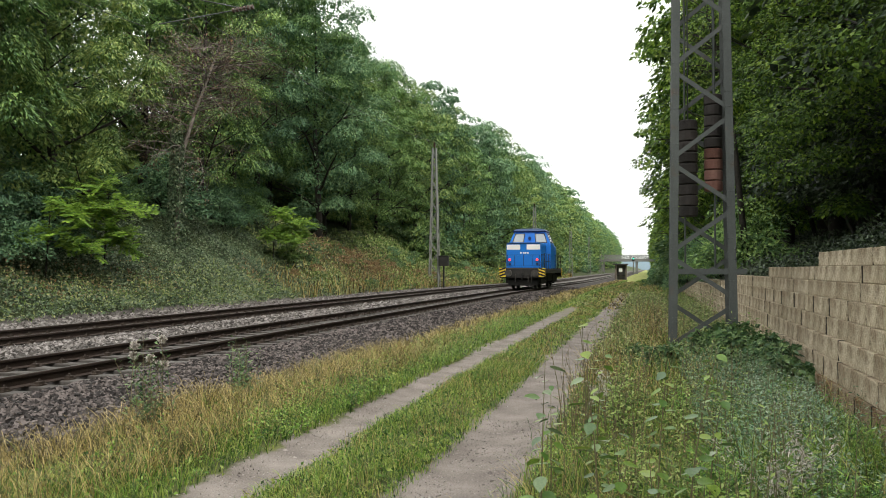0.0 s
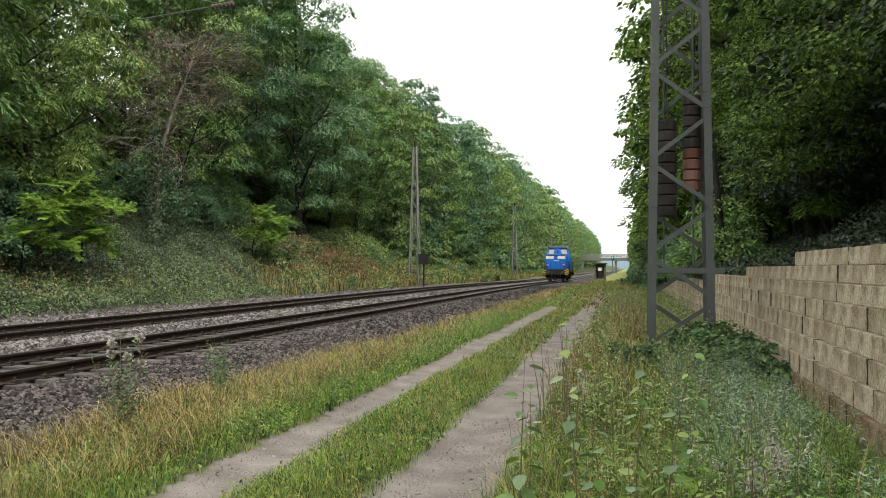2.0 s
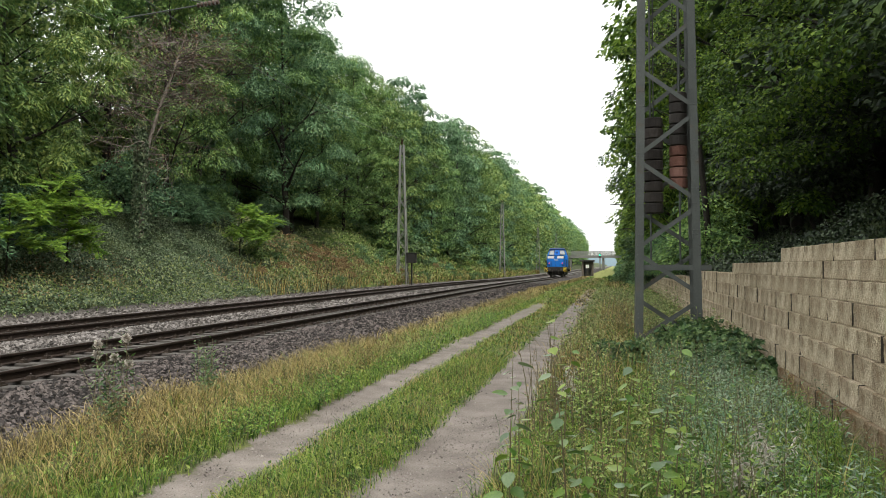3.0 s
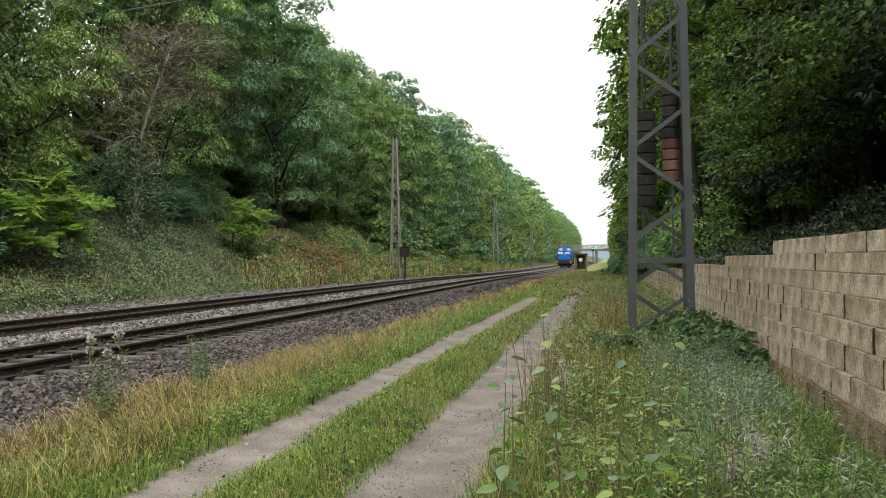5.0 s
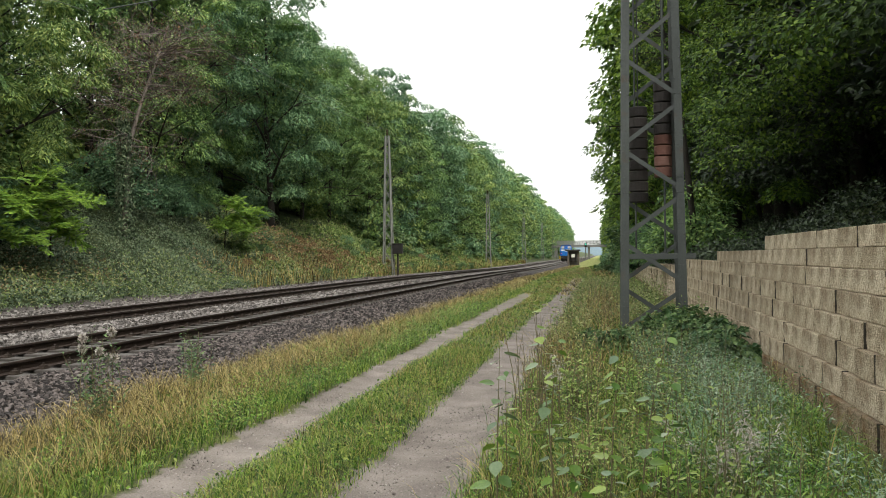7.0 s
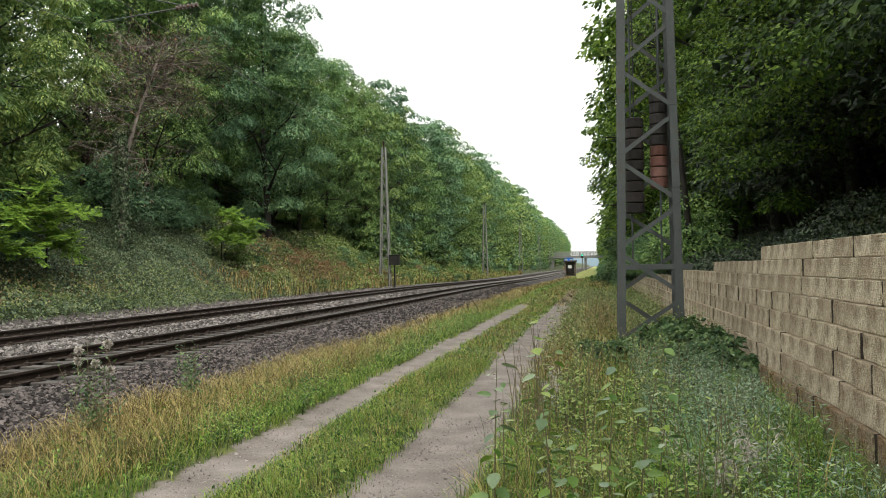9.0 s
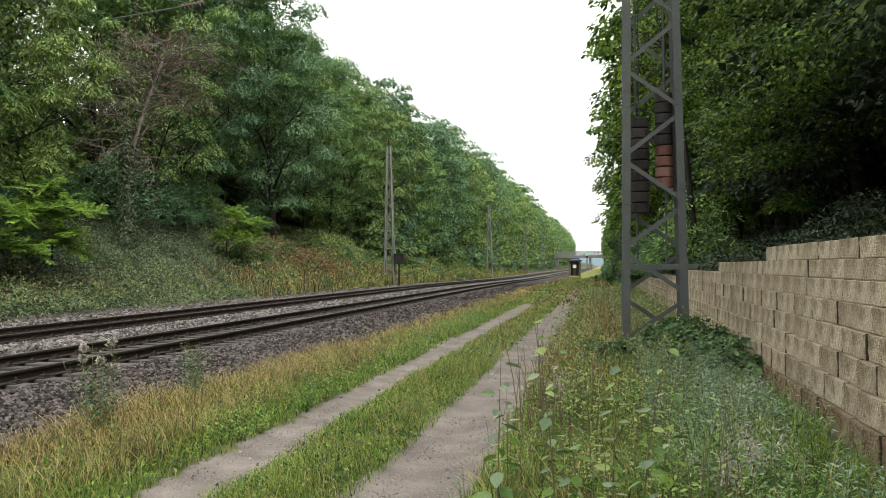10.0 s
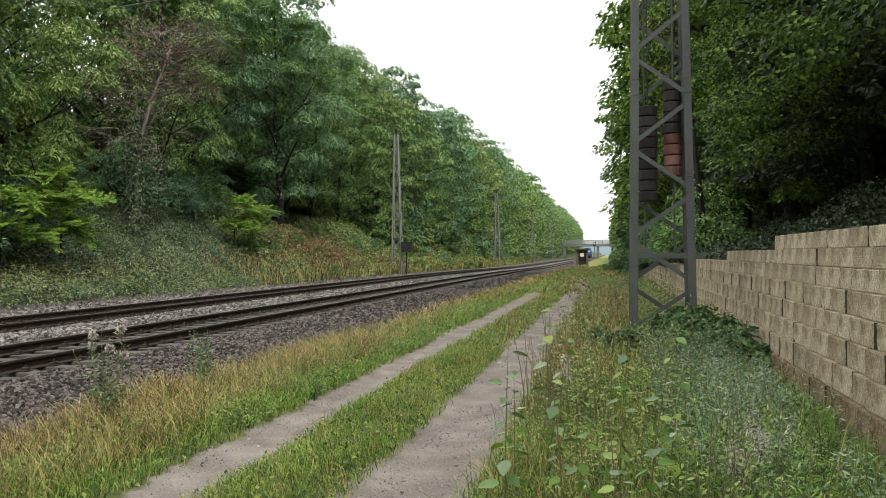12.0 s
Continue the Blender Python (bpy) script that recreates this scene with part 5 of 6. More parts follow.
                o += len(V)
        me = mesh_of(key, np.concatenate(Vs), Fs, mats)
        me.polygons.foreach_set("material_index", mi)
        tagged(new(key, me), labels[key], "woodland", kind="stuff")
    for src in (*near, *fine, *mid, *far, *light, right_mid, right_far, right_fine, b1, b2, b3, b4, b5, b6, dark):
        if src.name not in used:
            for o in (*src.children_recursive, src):
                bpy.data.objects.remove(o)


def build_dead_tree():
    """The withered tree: bare forked twigs, a few brown leaves, ivy round the stem."""
    rng = np.random.default_rng(77)
    x, y = -20.3, 33.8
    t = thing("dead_tree", "withered bare tree with brown twigs and an ivy-clad stem", "tree", at(x, y))
    trunk = [((0, 0, -0.3), 0.14), ((0.1, 0.1, 2.0), 0.12), ((0.15, 0.3, 4.2), 0.10), ((0.5, 0.8, 6.2), 0.07), ((0.8, 1.5, 8.0), 0.045), ((1.0, 2.2, 9.8), 0.012)]
    paths = [trunk]
    twigs = []
    for k in range(70):
        u = rng.uniform(0.36, 0.98)
        j = min(4, int(u * 5))
        f = u * 5 - j
        p = np.array(trunk[j][0]) * (1 - f) + np.array(trunk[j + 1][0]) * f
        az = rng.uniform(0, 6.28)
        d = np.array([math.cos(az), math.sin(az), rng.uniform(-0.25, 0.45)])
        ln = rng.uniform(1.8, 4.8) * (1.15 - 0.5 * u)
        pts = [p]
        for s in range(4):
            d = d + rng.normal(scale=0.16, size=3)
            pts.append(pts[-1] + d / np.linalg.norm(d) * ln / 4)
        paths.append([(tuple(q), 0.026 * (1 - 0.2 * i)) for i, q in enumerate(pts)])
        for s in range(14):
            b = pts[rng.integers(1, 5)] + rng.normal(scale=0.05, size=3)
            dd = d + rng.normal(scale=0.8, size=3)
            dd /= np.linalg.norm(dd)
            m = b + dd * rng.uniform(0.3, 0.6)
            e = m + (dd + rng.normal(scale=0.4, size=3)) * rng.uniform(0.2, 0.6)
            twigs.append([(tuple(b), 0.013), (tuple(m), 0.010), (tuple(e), 0.006)])
    V, F = tubes(paths, 5)
    part("trunk", mesh_of("trunk", V, F, M_TWIG, True), None, t, "bare grey-brown stem and limbs")
    V, F = tubes(twigs, 3)
    tagged(part("twig_tangle", mesh_of("twig_tangle", V, F, M_TWIG), None, t, "tangle of thin brown twigs"), kind="stuff")
    c = np.array([w[2][0] for w in twigs])[::2]
    V, F = clump_leaves(rng, c, np.full(len(c), 0.35), 6, 0.13, 0.06, 0.8, 0.7)
    part("withered_leaves", mesh_of("withered_leaves", V, F, M_DRYLEAF), None, t)
    n = 2600
    z = rng.uniform(0, 5.2, n)
    az = rng.uniform(0, 6.28, n)
    rr = 0.16 + 0.25 * rng.uniform(0, 1, n) * (1.2 - z / 6)
    p = np.stack([rr * np.cos(az) + 0.05, rr * np.sin(az), z], 1)
    o = np.stack([np.cos(az), np.sin(az), np.zeros(n)], 1)
    V, F = leaf_arrays(p, o * 0.4 + np.array([0, 0, -0.8]) + rng.normal(scale=0.4, size=p.shape), o + rng.normal(scale=0.3, size=p.shape), rng.uniform(0.08, 0.16, n), rng.uniform(0.07, 0.13, n))
    part("ivy", mesh_of("ivy", V, F, M_IVY), None, t, "ivy climbing the stem")


def scatter_leaves(name, label, seed, x0, x1, y0, y1, per, L, W, material, lift=0.12, tilt=0.5, category="undergrowth"):
    rng = np.random.default_rng(seed)
    n = int((x1 - x0) * (y1 - y0) * per)
    x, y = rng.uniform(x0, x1, n), rng.uniform(y0, y1, n)
    lumps = 0.5 + 0.5 * np.sin(x * 1.9 + 2 * np.sin(y * 0.8)) * np.sin(y * 1.3 + np.sin(x * 1.1))
    z = ground_z(x, y) + lift * (0.2 + lumps) * rng.uniform(0.2, 1.6, n)
    p = np.stack([x, y, z], 1)
    s = 1.0 if x1 < 0 else -1.0
    tip = rng.normal(size=p.shape) + np.array([0.6 * s, -0.2, -0.4])
    nor = np.array([0.5 * s, -0.1, 1.0]) + rng.normal(scale=tilt, size=p.shape)
    k = rng.uniform(0.6, 1.3, n)
    V, F = leaf_arrays(p, tip, nor, L * k, W * k, 0.15)
    tagged(new(name, mesh_of(name, V, F, material)), label, category, kind="stuff")


def build_banks():
    scatter_leaves("ivy_cover", "dark green ivy carpet over the bank", 61, -23.5, -17.0, 17, 44, 300, 0.085, 0.078, M_IVY, 0.24)
    scatter_leaves("ivy_slope", "dark green ivy spreading under the trees of the bank", 72, -24.0, -17.0, 44, 62, 150, 0.11, 0.095, M_IVY, 0.24)
    scatter_leaves("bank_herbs", "mixed green herbs over the farther bank", 62, -22.5, -16.9, 56, 190, 60, 0.24, 0.10, M_WEED, 0.5)
    scatter_leaves("bank_brown_herbs", "rust-brown and cream seeding herbs on the bank", 69, -21.2, -17.4, 49, 62, 120, 0.14, 0.06, M_RUST_HERB, 0.85, 0.9)
    scatter_leaves("mast_foot_herbs", "rust-brown herbs round the mast's foot", 70, -18.6, -16.9, 63, 76, 60, 0.18, 0.07, M_RUST_HERB, 0.6, 0.9)
    scatter_leaves("bank_upper_herbs", "green mixed herbs on the open bank", 71, -24.0, -17.2, 44, 92, 55, 0.2, 0.09, M_BANKWEED, 0.5, 0.8)
    scatter_leaves("bank_foot_herbs", "pale green weeds along the foot of the bank", 63, -18.8, -16.8, 15, 60, 90, 0.13, 0.045, M_BANKWEED, 0.45, 0.9)
    scatter_leaves("faded_flower_heads", "cream and brown faded flower heads on the near bank", 73, -19.2, -17.3, 19, 30, 45, 0.09, 0.05, M_RUST_HERB, 0.75, 0.9)
    scatter_leaves("faded_flower_heads", "cream and brown faded flower heads among the ivy", 74, -19.0, -17.6, 36, 46, 40, 0.10, 0.05, M_RUST_HERB, 0.8, 0.9)
    scatter_leaves("clover", "low clover and plantain leaves in the grass strip", 66, -2.72, -1.68, 3, 12, 300, 0.03, 0.022, M_GRASS, 0.07, 0.6)
    scatter_leaves("verge_clover", "low broad-leaved herbs on the verge", 67, -4.3, -3.25, 3.5, 16, 150, 0.04, 0.03, M_GRASS, 0.12, 0.6)
    # both ivy layers above the wall carry painted shade in their colour
    scatter_leaves("wall_top_ivy", "ivy and leaf litter above the wall, leaf colour darkened for shade", 64, 2.62, 9.0, 3, 48, 75, 0.10, 0.08, M_IVY_SHADED, 0.3)
    scatter_leaves("wall_top_undergrowth", "dense ivy hanging over the wall's top, leaf colour darkened for shade", 68, 2.5, 6.0, 3, 26, 220, 0.085, 0.07, M_IVY_SHADED, 0.4)
    # straws on the bank
    rng = np.random.default_rng(65)
    n = 9000
    y = rng.uniform(40, 200, n)
    x = -17.0 - rng.uniform(0, 1, n) ** 2 * 3.0
    p = np.stack([x, y, ground_z(x, y)], 1)
    V, F = blades(rng, p, rng.uniform(0.3, 0.95, n), rng.uniform(0.015, 0.035, n) * (0.7 + y / 60), 0.4)
    tagged(new("bank_grass", mesh_of("bank_grass", V, F, M_STRAW)), "straw-coloured grass at the foot of the bank", "grass", kind="stuff")


def build_right_canopy():
    """Dense boughs of the trees behind the wall, close to the path, over a dark hollow."""
    rng = np.random.default_rng(91)
    made = []
    for h in (14.5, 13.5):
        t = thing("overhanging_tree", "dense broad-leaved tree overhanging the wall and path", "tree", group="trees overhanging the wall")
        paths, ends = skeleton(rng, h, 2.5, 4.6, 12, 0.22)
        V, F = tubes(paths, 7)
        part("trunk", mesh_of("trunk", V, F, M_BARK, True), None, t)
        n = 230
        zz = 1.0 + (h - 1.0) * rng.uniform(0, 1, n) ** 1.1
        az = rng.uniform(0, 6.28, n)
        env = 5.0 * np.sqrt(np.maximum(0.05, 1 - ((zz - 6.5) / (h - 5.5)) ** 2))
        rad = env * rng.uniform(0.1, 1.0, n) ** 0.45
        c = np.stack([rad * np.cos(az), rad * np.sin(az), zz], 1)
        # the hollow beneath the boughs is open towards the path
        low = 1.7 + 0.38 * np.clip(c[:, 0] + 4.5, 0, 7.5)
        c[:, 2] = np.maximum(c[:, 2], low)
        per = 250
        cc = np.repeat(c, per, 0)
        d = unit(rng.normal(size=(n * per, 3)))
        r = np.repeat(rng.uniform(0.5, 1.05, n), per) * rng.uniform(0.3, 1.0, n * per) ** 0.5
        p = cc + d * r[:, None] * np.array([1, 1, 0.32])
        p[:, 2] -= 0.22 * (r * np.hypot(d[:, 0], d[:, 1])) ** 1.4
        tip = d * np.array([1, 1, 0.2]) + rng.normal(scale=0.45, size=p.shape)
        tip[:, 2] -= 0.55
        nor = np.array([-0.35, -0.35, 0.9]) + 0.4 * d + rng.normal(scale=0.3, size=p.shape)
        s = rng.uniform(0.6, 1.25, len(p))
        V, F = round_leaves(p, tip, nor, 0.088 * s, 0.076 * s)
        # the lower crown gets the leaf colour with shade painted in
        part("crown", mesh_of("crown", V, F, M_LEAF_R if h > 14 else M_LEAF_SHADED), None, t)
        made.append(t)
    # those at y below 2 or x over 10 are unseen, added to block light
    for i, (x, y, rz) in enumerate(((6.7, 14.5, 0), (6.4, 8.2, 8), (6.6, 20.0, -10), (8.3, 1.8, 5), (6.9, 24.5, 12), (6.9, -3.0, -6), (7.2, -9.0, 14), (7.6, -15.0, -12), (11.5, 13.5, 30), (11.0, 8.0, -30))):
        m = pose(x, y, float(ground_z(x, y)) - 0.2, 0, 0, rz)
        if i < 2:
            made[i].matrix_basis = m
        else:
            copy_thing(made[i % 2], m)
    # thin-leaved boughs that reach out over the path
    t = thing("sparse_tree", "slender tree with sparse twigs and small leaves against the sky", "tree", at(3.2, 29.0))
    paths, twigs, ends = [[((0, 0, -0.4), 0.12), ((-0.5, 0, 5.0), 0.09), ((-1.3, 0, 9.0), 0.05), ((-2.0, 0, 13.0), 0.015)]], [], []
    for k in range(46):
        u = rng.uniform(0.5, 1.0)
        p = np.array([-2.0 * u ** 1.5, 0, 13.0 * u])
        az = rng.uniform(1.5, 4.9)
        d = np.array([math.cos(az), 0.6 * math.sin(az), rng.uniform(-0.2, 0.7)])
        e = p + d * rng.uniform(0.8, 2.0)
        paths.append([(tuple(p), 0.022), (tuple((p + e) / 2 + np.array([0, 0, 0.1])), 0.015), (tuple(e), 0.006)])
        for q in range(7):
            b = p + (e - p) * rng.uniform(0.3, 1.0)
            f = b + (d + rng.normal(scale=0.6, size=3)) * rng.uniform(0.25, 0.6)
            twigs.append([(tuple(b), 0.007), (tuple(f), 0.004)])
            ends.append(f)
    V, F = tubes(paths, 5)
    part("trunk", mesh_of("trunk", V, F, M_BARK, True), None, t)
    V, F = tubes(twigs, 3)
    tagged(part("twigs", mesh_of("twigs", V, F, M_BARK), None, t), kind="stuff")
    c = np.repeat(np.array(ends), 5, 0)
    p = c + rng.normal(scale=0.14, size=c.shape)
    s = rng.uniform(0.6, 1.2, len(p))
    V, F = round_leaves(p, rng.normal(size=p.shape) + np.array([0, 0, -0.6]), rng.normal(scale=0.6, size=p.shape) + np.array([0, -0.3, 0.8]), 0.08 * s, 0.055 * s)
    part("crown", mesh_of("crown", V, F, M_LEAF_C), None, t)


# ---------------------------------------------------------------- verge plants
def build_grass():
    def strip(name, label, material, bands, seed):
        """Bands (x0, x1, y0, y1, blades per square metre, heights, width, lean): tufts of arching blades, in patches."""
        r = np.random.default_rng(seed)
        P, H, W, E = [], [], [], []
        for x0, x1, y0, y1, per, h0, h1, w, lean in bands:
            n = int((x1 - x0) * (y1 - y0) * per)
            heart = max(1, n // 14)
            tx, ty, th = r.uniform(x0, x1, heart), r.uniform(y0, y1, heart), r.uniform(0.65, 1.2, heart)
            own = r.integers(0, heart, n)
            loose = r.uniform(0, 1, n) < 0.3
            x = np.where(loose, r.uniform(x0, x1, n), tx[own] + r.normal(scale=0.05 + w, size=n))
            y = np.where(loose, r.uniform(y0, y1, n), ty[own] + r.normal(scale=0.05 + w, size=n))
            patch = 0.5 + 0.5 * np.sin(x * 2.3 + 1.7 * np.sin(y * 0.9 + seed)) * np.sin(y * 1.1 + 1.3 * np.sin(x * 1.7))
            edge = np.minimum(x - x0, x1 - x) / (x1 - x0) * 2
            keep = r.uniform(0, 1, n) < (0.35 + 0.65 * patch) * np.clip(edge * 3 + 0.3, 0, 1)
            x, y, patch, own = x[keep], y[keep], patch[keep], own[keep]
            P.append(np.stack([x, y, ground_z(x, y)], 1))
            H.append(r.uniform(h0, h1, len(x)) * (0.6 + 0.5 * patch) * th[own])
            W.append(w * r.uniform(0.6, 1.3, len(x)))
            E.append(np.full(len(x), lean))
        V, F = blades(r, np.concatenate(P), np.concatenate(H), np.concatenate(W), np.concatenate(E))
        tagged(new(name, mesh_of(name, V, F, material)), label, "grass", kind="stuff")

    strip("grass", "short green grass between and beside the ruts", M_GRASS,
          [(-2.72, -1.68, 3, 14, 3400, 0.03, 0.13, 0.005, 0.9), (-2.72, -1.68, 14, 40, 560, 0.04, 0.13, 0.014, 1.4), (-2.75, -1.7, 40, 130, 90, 0.04, 0.12, 0.05, 1.2), (-3.3, -2.6, 36, 130, 90, 0.05, 0.14, 0.04, 1.2), (-1.8, -0.9, 60, 150, 70, 0.06, 0.18, 0.05, 1.2),
           (-4.05, -3.2, 3.5, 15, 2000, 0.06, 0.24, 0.007, 0.9), (-5.2, -3.9, 3.5, 15, 220, 0.15, 0.38, 0.005, 0.9), (-4.8, -3.2, 15, 45, 420, 0.06, 0.2, 0.015, 1.3), (-5.0, -3.2, 45, 150, 90, 0.06, 0.16, 0.055, 1.4),
           (-0.95, 1.75, 3, 12, 800, 0.1, 0.34, 0.006, 0.8), (0.45, 1.8, 3.4, 9, 1000, 0.2, 0.48, 0.006, 0.75), (-0.95, 2.1, 12, 40, 260, 0.1, 0.4, 0.014, 1.1), (-0.95, 2.1, 40, 150, 110, 0.15, 0.4, 0.05, 1.3)], 111)
    strip("dry_grass", "tall straw-coloured grass along the ballast", M_STRAW,
          [(-5.5, -3.45, 3.5, 15, 1200, 0.16, 0.5, 0.0042, 0.95), (-5.4, -3.6, 15, 45, 190, 0.14, 0.4, 0.009, 1.1), (-5.6, -3.9, 45, 150, 45, 0.15, 0.35, 0.04, 1.1), (-3.3, -1.0, 34, 130, 40, 0.08, 0.2, 0.035, 1.2), (-0.75, 0.5, 9, 26, 90, 0.4, 0.9, 0.006, 0.6),
           (-2.7, -1.7, 3, 16, 420, 0.06, 0.24, 0.0035, 0.7), (-2.6, -1.8, 16, 40, 160, 0.06, 0.2, 0.01, 0.9), (-0.95, 0.75, 3.4, 9, 330, 0.15, 0.55, 0.0035, 0.7), (-0.95, 0.9, 9, 22, 140, 0.3, 0.8, 0.0055, 0.6), (-0.8, 0.9, 22, 90, 30, 0.3, 0.7, 0.02, 1.0), (1.2, 2.1, 4, 20, 40, 0.2, 0.6, 0.006, 0.6)], 112)


def herb(rng, p, height, leaves, L, W, drift=0.12, top=None):
    """An upright stem with alternate leaves: its stem path and leaf arrays."""
    lean = rng.normal(scale=drift, size=2)
    pts = [np.array([p[0] + lean[0] * u * u * height, p[1] + lean[1] * u * u * height, p[2] + height * u]) for u in np.linspace(0, 1, 5)]
    path = [(tuple(q), 0.006 * (1.1 - 0.2 * i) * max(0.6, height)) for i, q in enumerate(pts)]
    u = np.linspace(0.18, 1.0, leaves)
    base = np.array([[np.interp(a, np.linspace(0, 1, 5), [q[k] for q in pts]) for k in range(3)] for a in u])
    az = np.arange(leaves) * 2.4 + rng.uniform(0, 6)
    out = np.stack([np.cos(az), np.sin(az), rng.uniform(-0.35, 0.95, leaves)], 1) + rng.normal(scale=0.2, size=(leaves, 3))
    nor = np.array([0, -0.25, 1.0]) + rng.normal(scale=0.5, size=(leaves, 3))
    s = rng.uniform(0.7, 1.2, leaves) * (1.1 - 0.55 * u)
    V, F = leaf_arrays(base + unit(out) * (L * 0.25), out, nor, L * s, W * s, 0.12)
    return path, (V, F)


def build_weeds():
    rng = np.random.default_rng(131)
    # dense mixed weeds between path and wall
    for name, label, mt, n, xr, yr, hr, L, W, lv in (
        ("weed_patch", "mixed green leafy weeds beside the path", M_WEED, 700, (-0.75, 1.6), (3.6, 13.5), (0.12, 0.45), 0.055, 0.02, 14),
        ("dry_stalk_patch", "brown dry flower stalks among the weeds", M_RUST_HERB, 190, (-0.75, 0.9), (5.0, 22.0), (0.5, 0.95), 0.035, 0.014, 14),
        ("lush_herb_patch", "bright green grassy herbs in front of the wall", M_LUSH, 800, (0.3, 1.75), (3.8, 10.5), (0.15, 0.4), 0.085, 0.014, 18),
        ("willowherb_patch", "blue-green narrow-leaved herbs in front of the wall", M_BLUEHERB, 560, (0.45, 1.7), (4.0, 12.0), (0.25, 0.58), 0.06, 0.016, 30),
        ("low_yellow_patch", "bright yellow-green low weeds at the path's edge", M_LUSH, 520, (-0.8, 0.7), (3.6, 12.0), (0.08, 0.26), 0.042, 0.014, 14),
        ("nettle_patch", "knee-high leafy green weeds beside the path", M_WEED, 150, (-0.55, 1.2), (4.6, 11.5), (0.35, 0.75), 0.065, 0.024, 20),
        ("grey_green_herbs", "grey-green feathery herbs in front of the wall", M_SILVER, 220, (0.75, 1.6), (4.2, 11.0), (0.25, 0.6), 0.075, 0.022, 22),
        ("far_weed_patch", "mixed pale green weeds along the path's edge", M_BANKWEED, 1300, (-0.8, 1.7), (12.0, 44.0), (0.25, 0.75), 0.11, 0.045, 14),
        ("verge_herbs", "low green herbs on the verge", M_LUSH, 1000, (-4.2, -3.3), (4.0, 26.0), (0.10, 0.30), 0.055, 0.022, 13),
    ):
        paths, lf = [], []
        # plants stand in clumps of uneven height, a few between them
        hubs = [(rng.uniform(*xr), rng.uniform(*yr), rng.uniform(0.6, 1.25), rng.uniform(0.15, 0.42)) for k in range(max(6, n // 22))]
        for i in range(n):
            if rng.uniform() < 0.78:
                hx, hy, hs, hr2 = hubs[int(rng.integers(len(hubs)))]
                x, y = float(np.clip(hx + rng.normal() * hr2 * 0.6, xr[0], xr[1] + 0.08)), hy + rng.normal() * hr2
            else:
                x, y, hs = rng.uniform(*xr), rng.uniform(*yr), 0.7
            path, a = herb(rng, (x, y, float(ground_z(x, y))), hs * rng.uniform(*hr), lv, L, W)
            paths.append(path)
            lf.append(a)
        V, F = merge(lf)
        ob = new(name, mesh_of(name, V, F, mt))
        tagged(ob, label, "weeds", kind="stuff")
        V, F = tubes(paths, 3)
        part("stems", mesh_of("stems", V, F, M_STEM), None, ob)
    # brambles round the mast's foot
    for x, y, s in ((0.3, 12.9, 0.55), (0.9, 12.3, 0.6), (1.5, 12.9, 0.8), (1.65, 11.8, 0.55), (1.0, 13.6, 0.85), (-0.05, 13.7, 0.45), (1.25, 11.2, 0.4)):
        b = make_bush(int(x * 100 + y), 0.75 * s, 0.75 * s, 30, 110, 0.085, 0.06, M_BRAMBLE, "dark green bramble bush at the mast's foot", group="brambles at the mast")
        b.matrix_basis = at(x, y)


def broad_leaf(L, W):
    """A heart-shaped leaf, cupped along its midrib, base at the origin, tip along +y."""
    rim = [(0, 0), (0.30, 0.10), (0.48, 0.32), (0.42, 0.58), (0.20, 0.85), (0, 1.0)]
    V = [(0, 0.5 * L, -0.02 * L)]
    left = [(-x * W, y * L, 0.10 * x * W) for x, y in rim[1:-1]]
    right = [(x * W, y * L, 0.10 * x * W) for x, y in rim[1:-1]]
    ring = [(0, 0, 0)] + right + [(0, L, -0.06 * L)] + left[::-1]
    V += ring
    k = len(ring)
    F = [(0, 1 + i, 1 + (i + 1) % k) for i in range(k)]
    return V, F


def build_saplings():
    """Young shoots with large heart-shaped leaves close to the camera."""
    rng = random.Random(8)
    V, F = broad_leaf(0.12, 0.088)
    lm = [mesh_of("leaf", V, F, m, True) for m in (M_SAPLING, M_SAPLING_PALE)]
    for x, y, h, n, lean in ((-0.50, 4.05, 1.12, 17, (0.02, 0.05)), (-0.26, 4.7, 1.28, 15, (-0.12, 0.1)), (0.18, 4.4, 1.15, 18, (0.16, 0.1)), (-0.12, 4.25, 0.72, 14, (-0.04, 0.1)), (0.05, 5.2, 0.95, 16, (0.06, 0.1)),
                             (0.32, 5.0, 0.9, 14, (0.1, 0.0)), (-0.62, 5.6, 0.8, 12, (0.0, 0.0)), (0.0, 3.9, 0.55, 12, (0.05, 0.05)), (-0.35, 5.9, 0.95, 14, (0.05, 0.1))):
        z = float(ground_z(x, y))
        t = thing("sapling", "young upright shoot with large heart-shaped green leaves", "sapling", pose(x, y, z), group="young shoots by the path")
        pt = lambda u: (lean[0] * u * u, lean[1] * u * u, h * u)
        V, F = tubes([[(pt(u), 0.0055 * (1.2 - u)) for u in (0, 0.25, 0.5, 0.75, 1.0)]], 6)
        part("stem", mesh_of("stem", V, F, M_STEM, True), None, t)
        n = int(n * 1.5)
        for i in range(n):
            u = 0.22 + 0.78 * i / (n - 1)
            az = i * 137.5 + rng.uniform(-25, 25)
            o = part("leaf", lm[1 if rng.random() < 0.3 else 0], None, t)
            s = rng.uniform(0.5, 1.0) * (1.15 - 0.45 * u)
            p = pt(u)
            a = radians(az)
            d = 0.03 * s
            o.matrix_basis = pose(p[0] - math.sin(a) * d, p[1] + math.cos(a) * d, p[2], rng.uniform(-38, 8), rng.uniform(-25, 25), az) @ Matrix.Diagonal((s, s, s, 1))


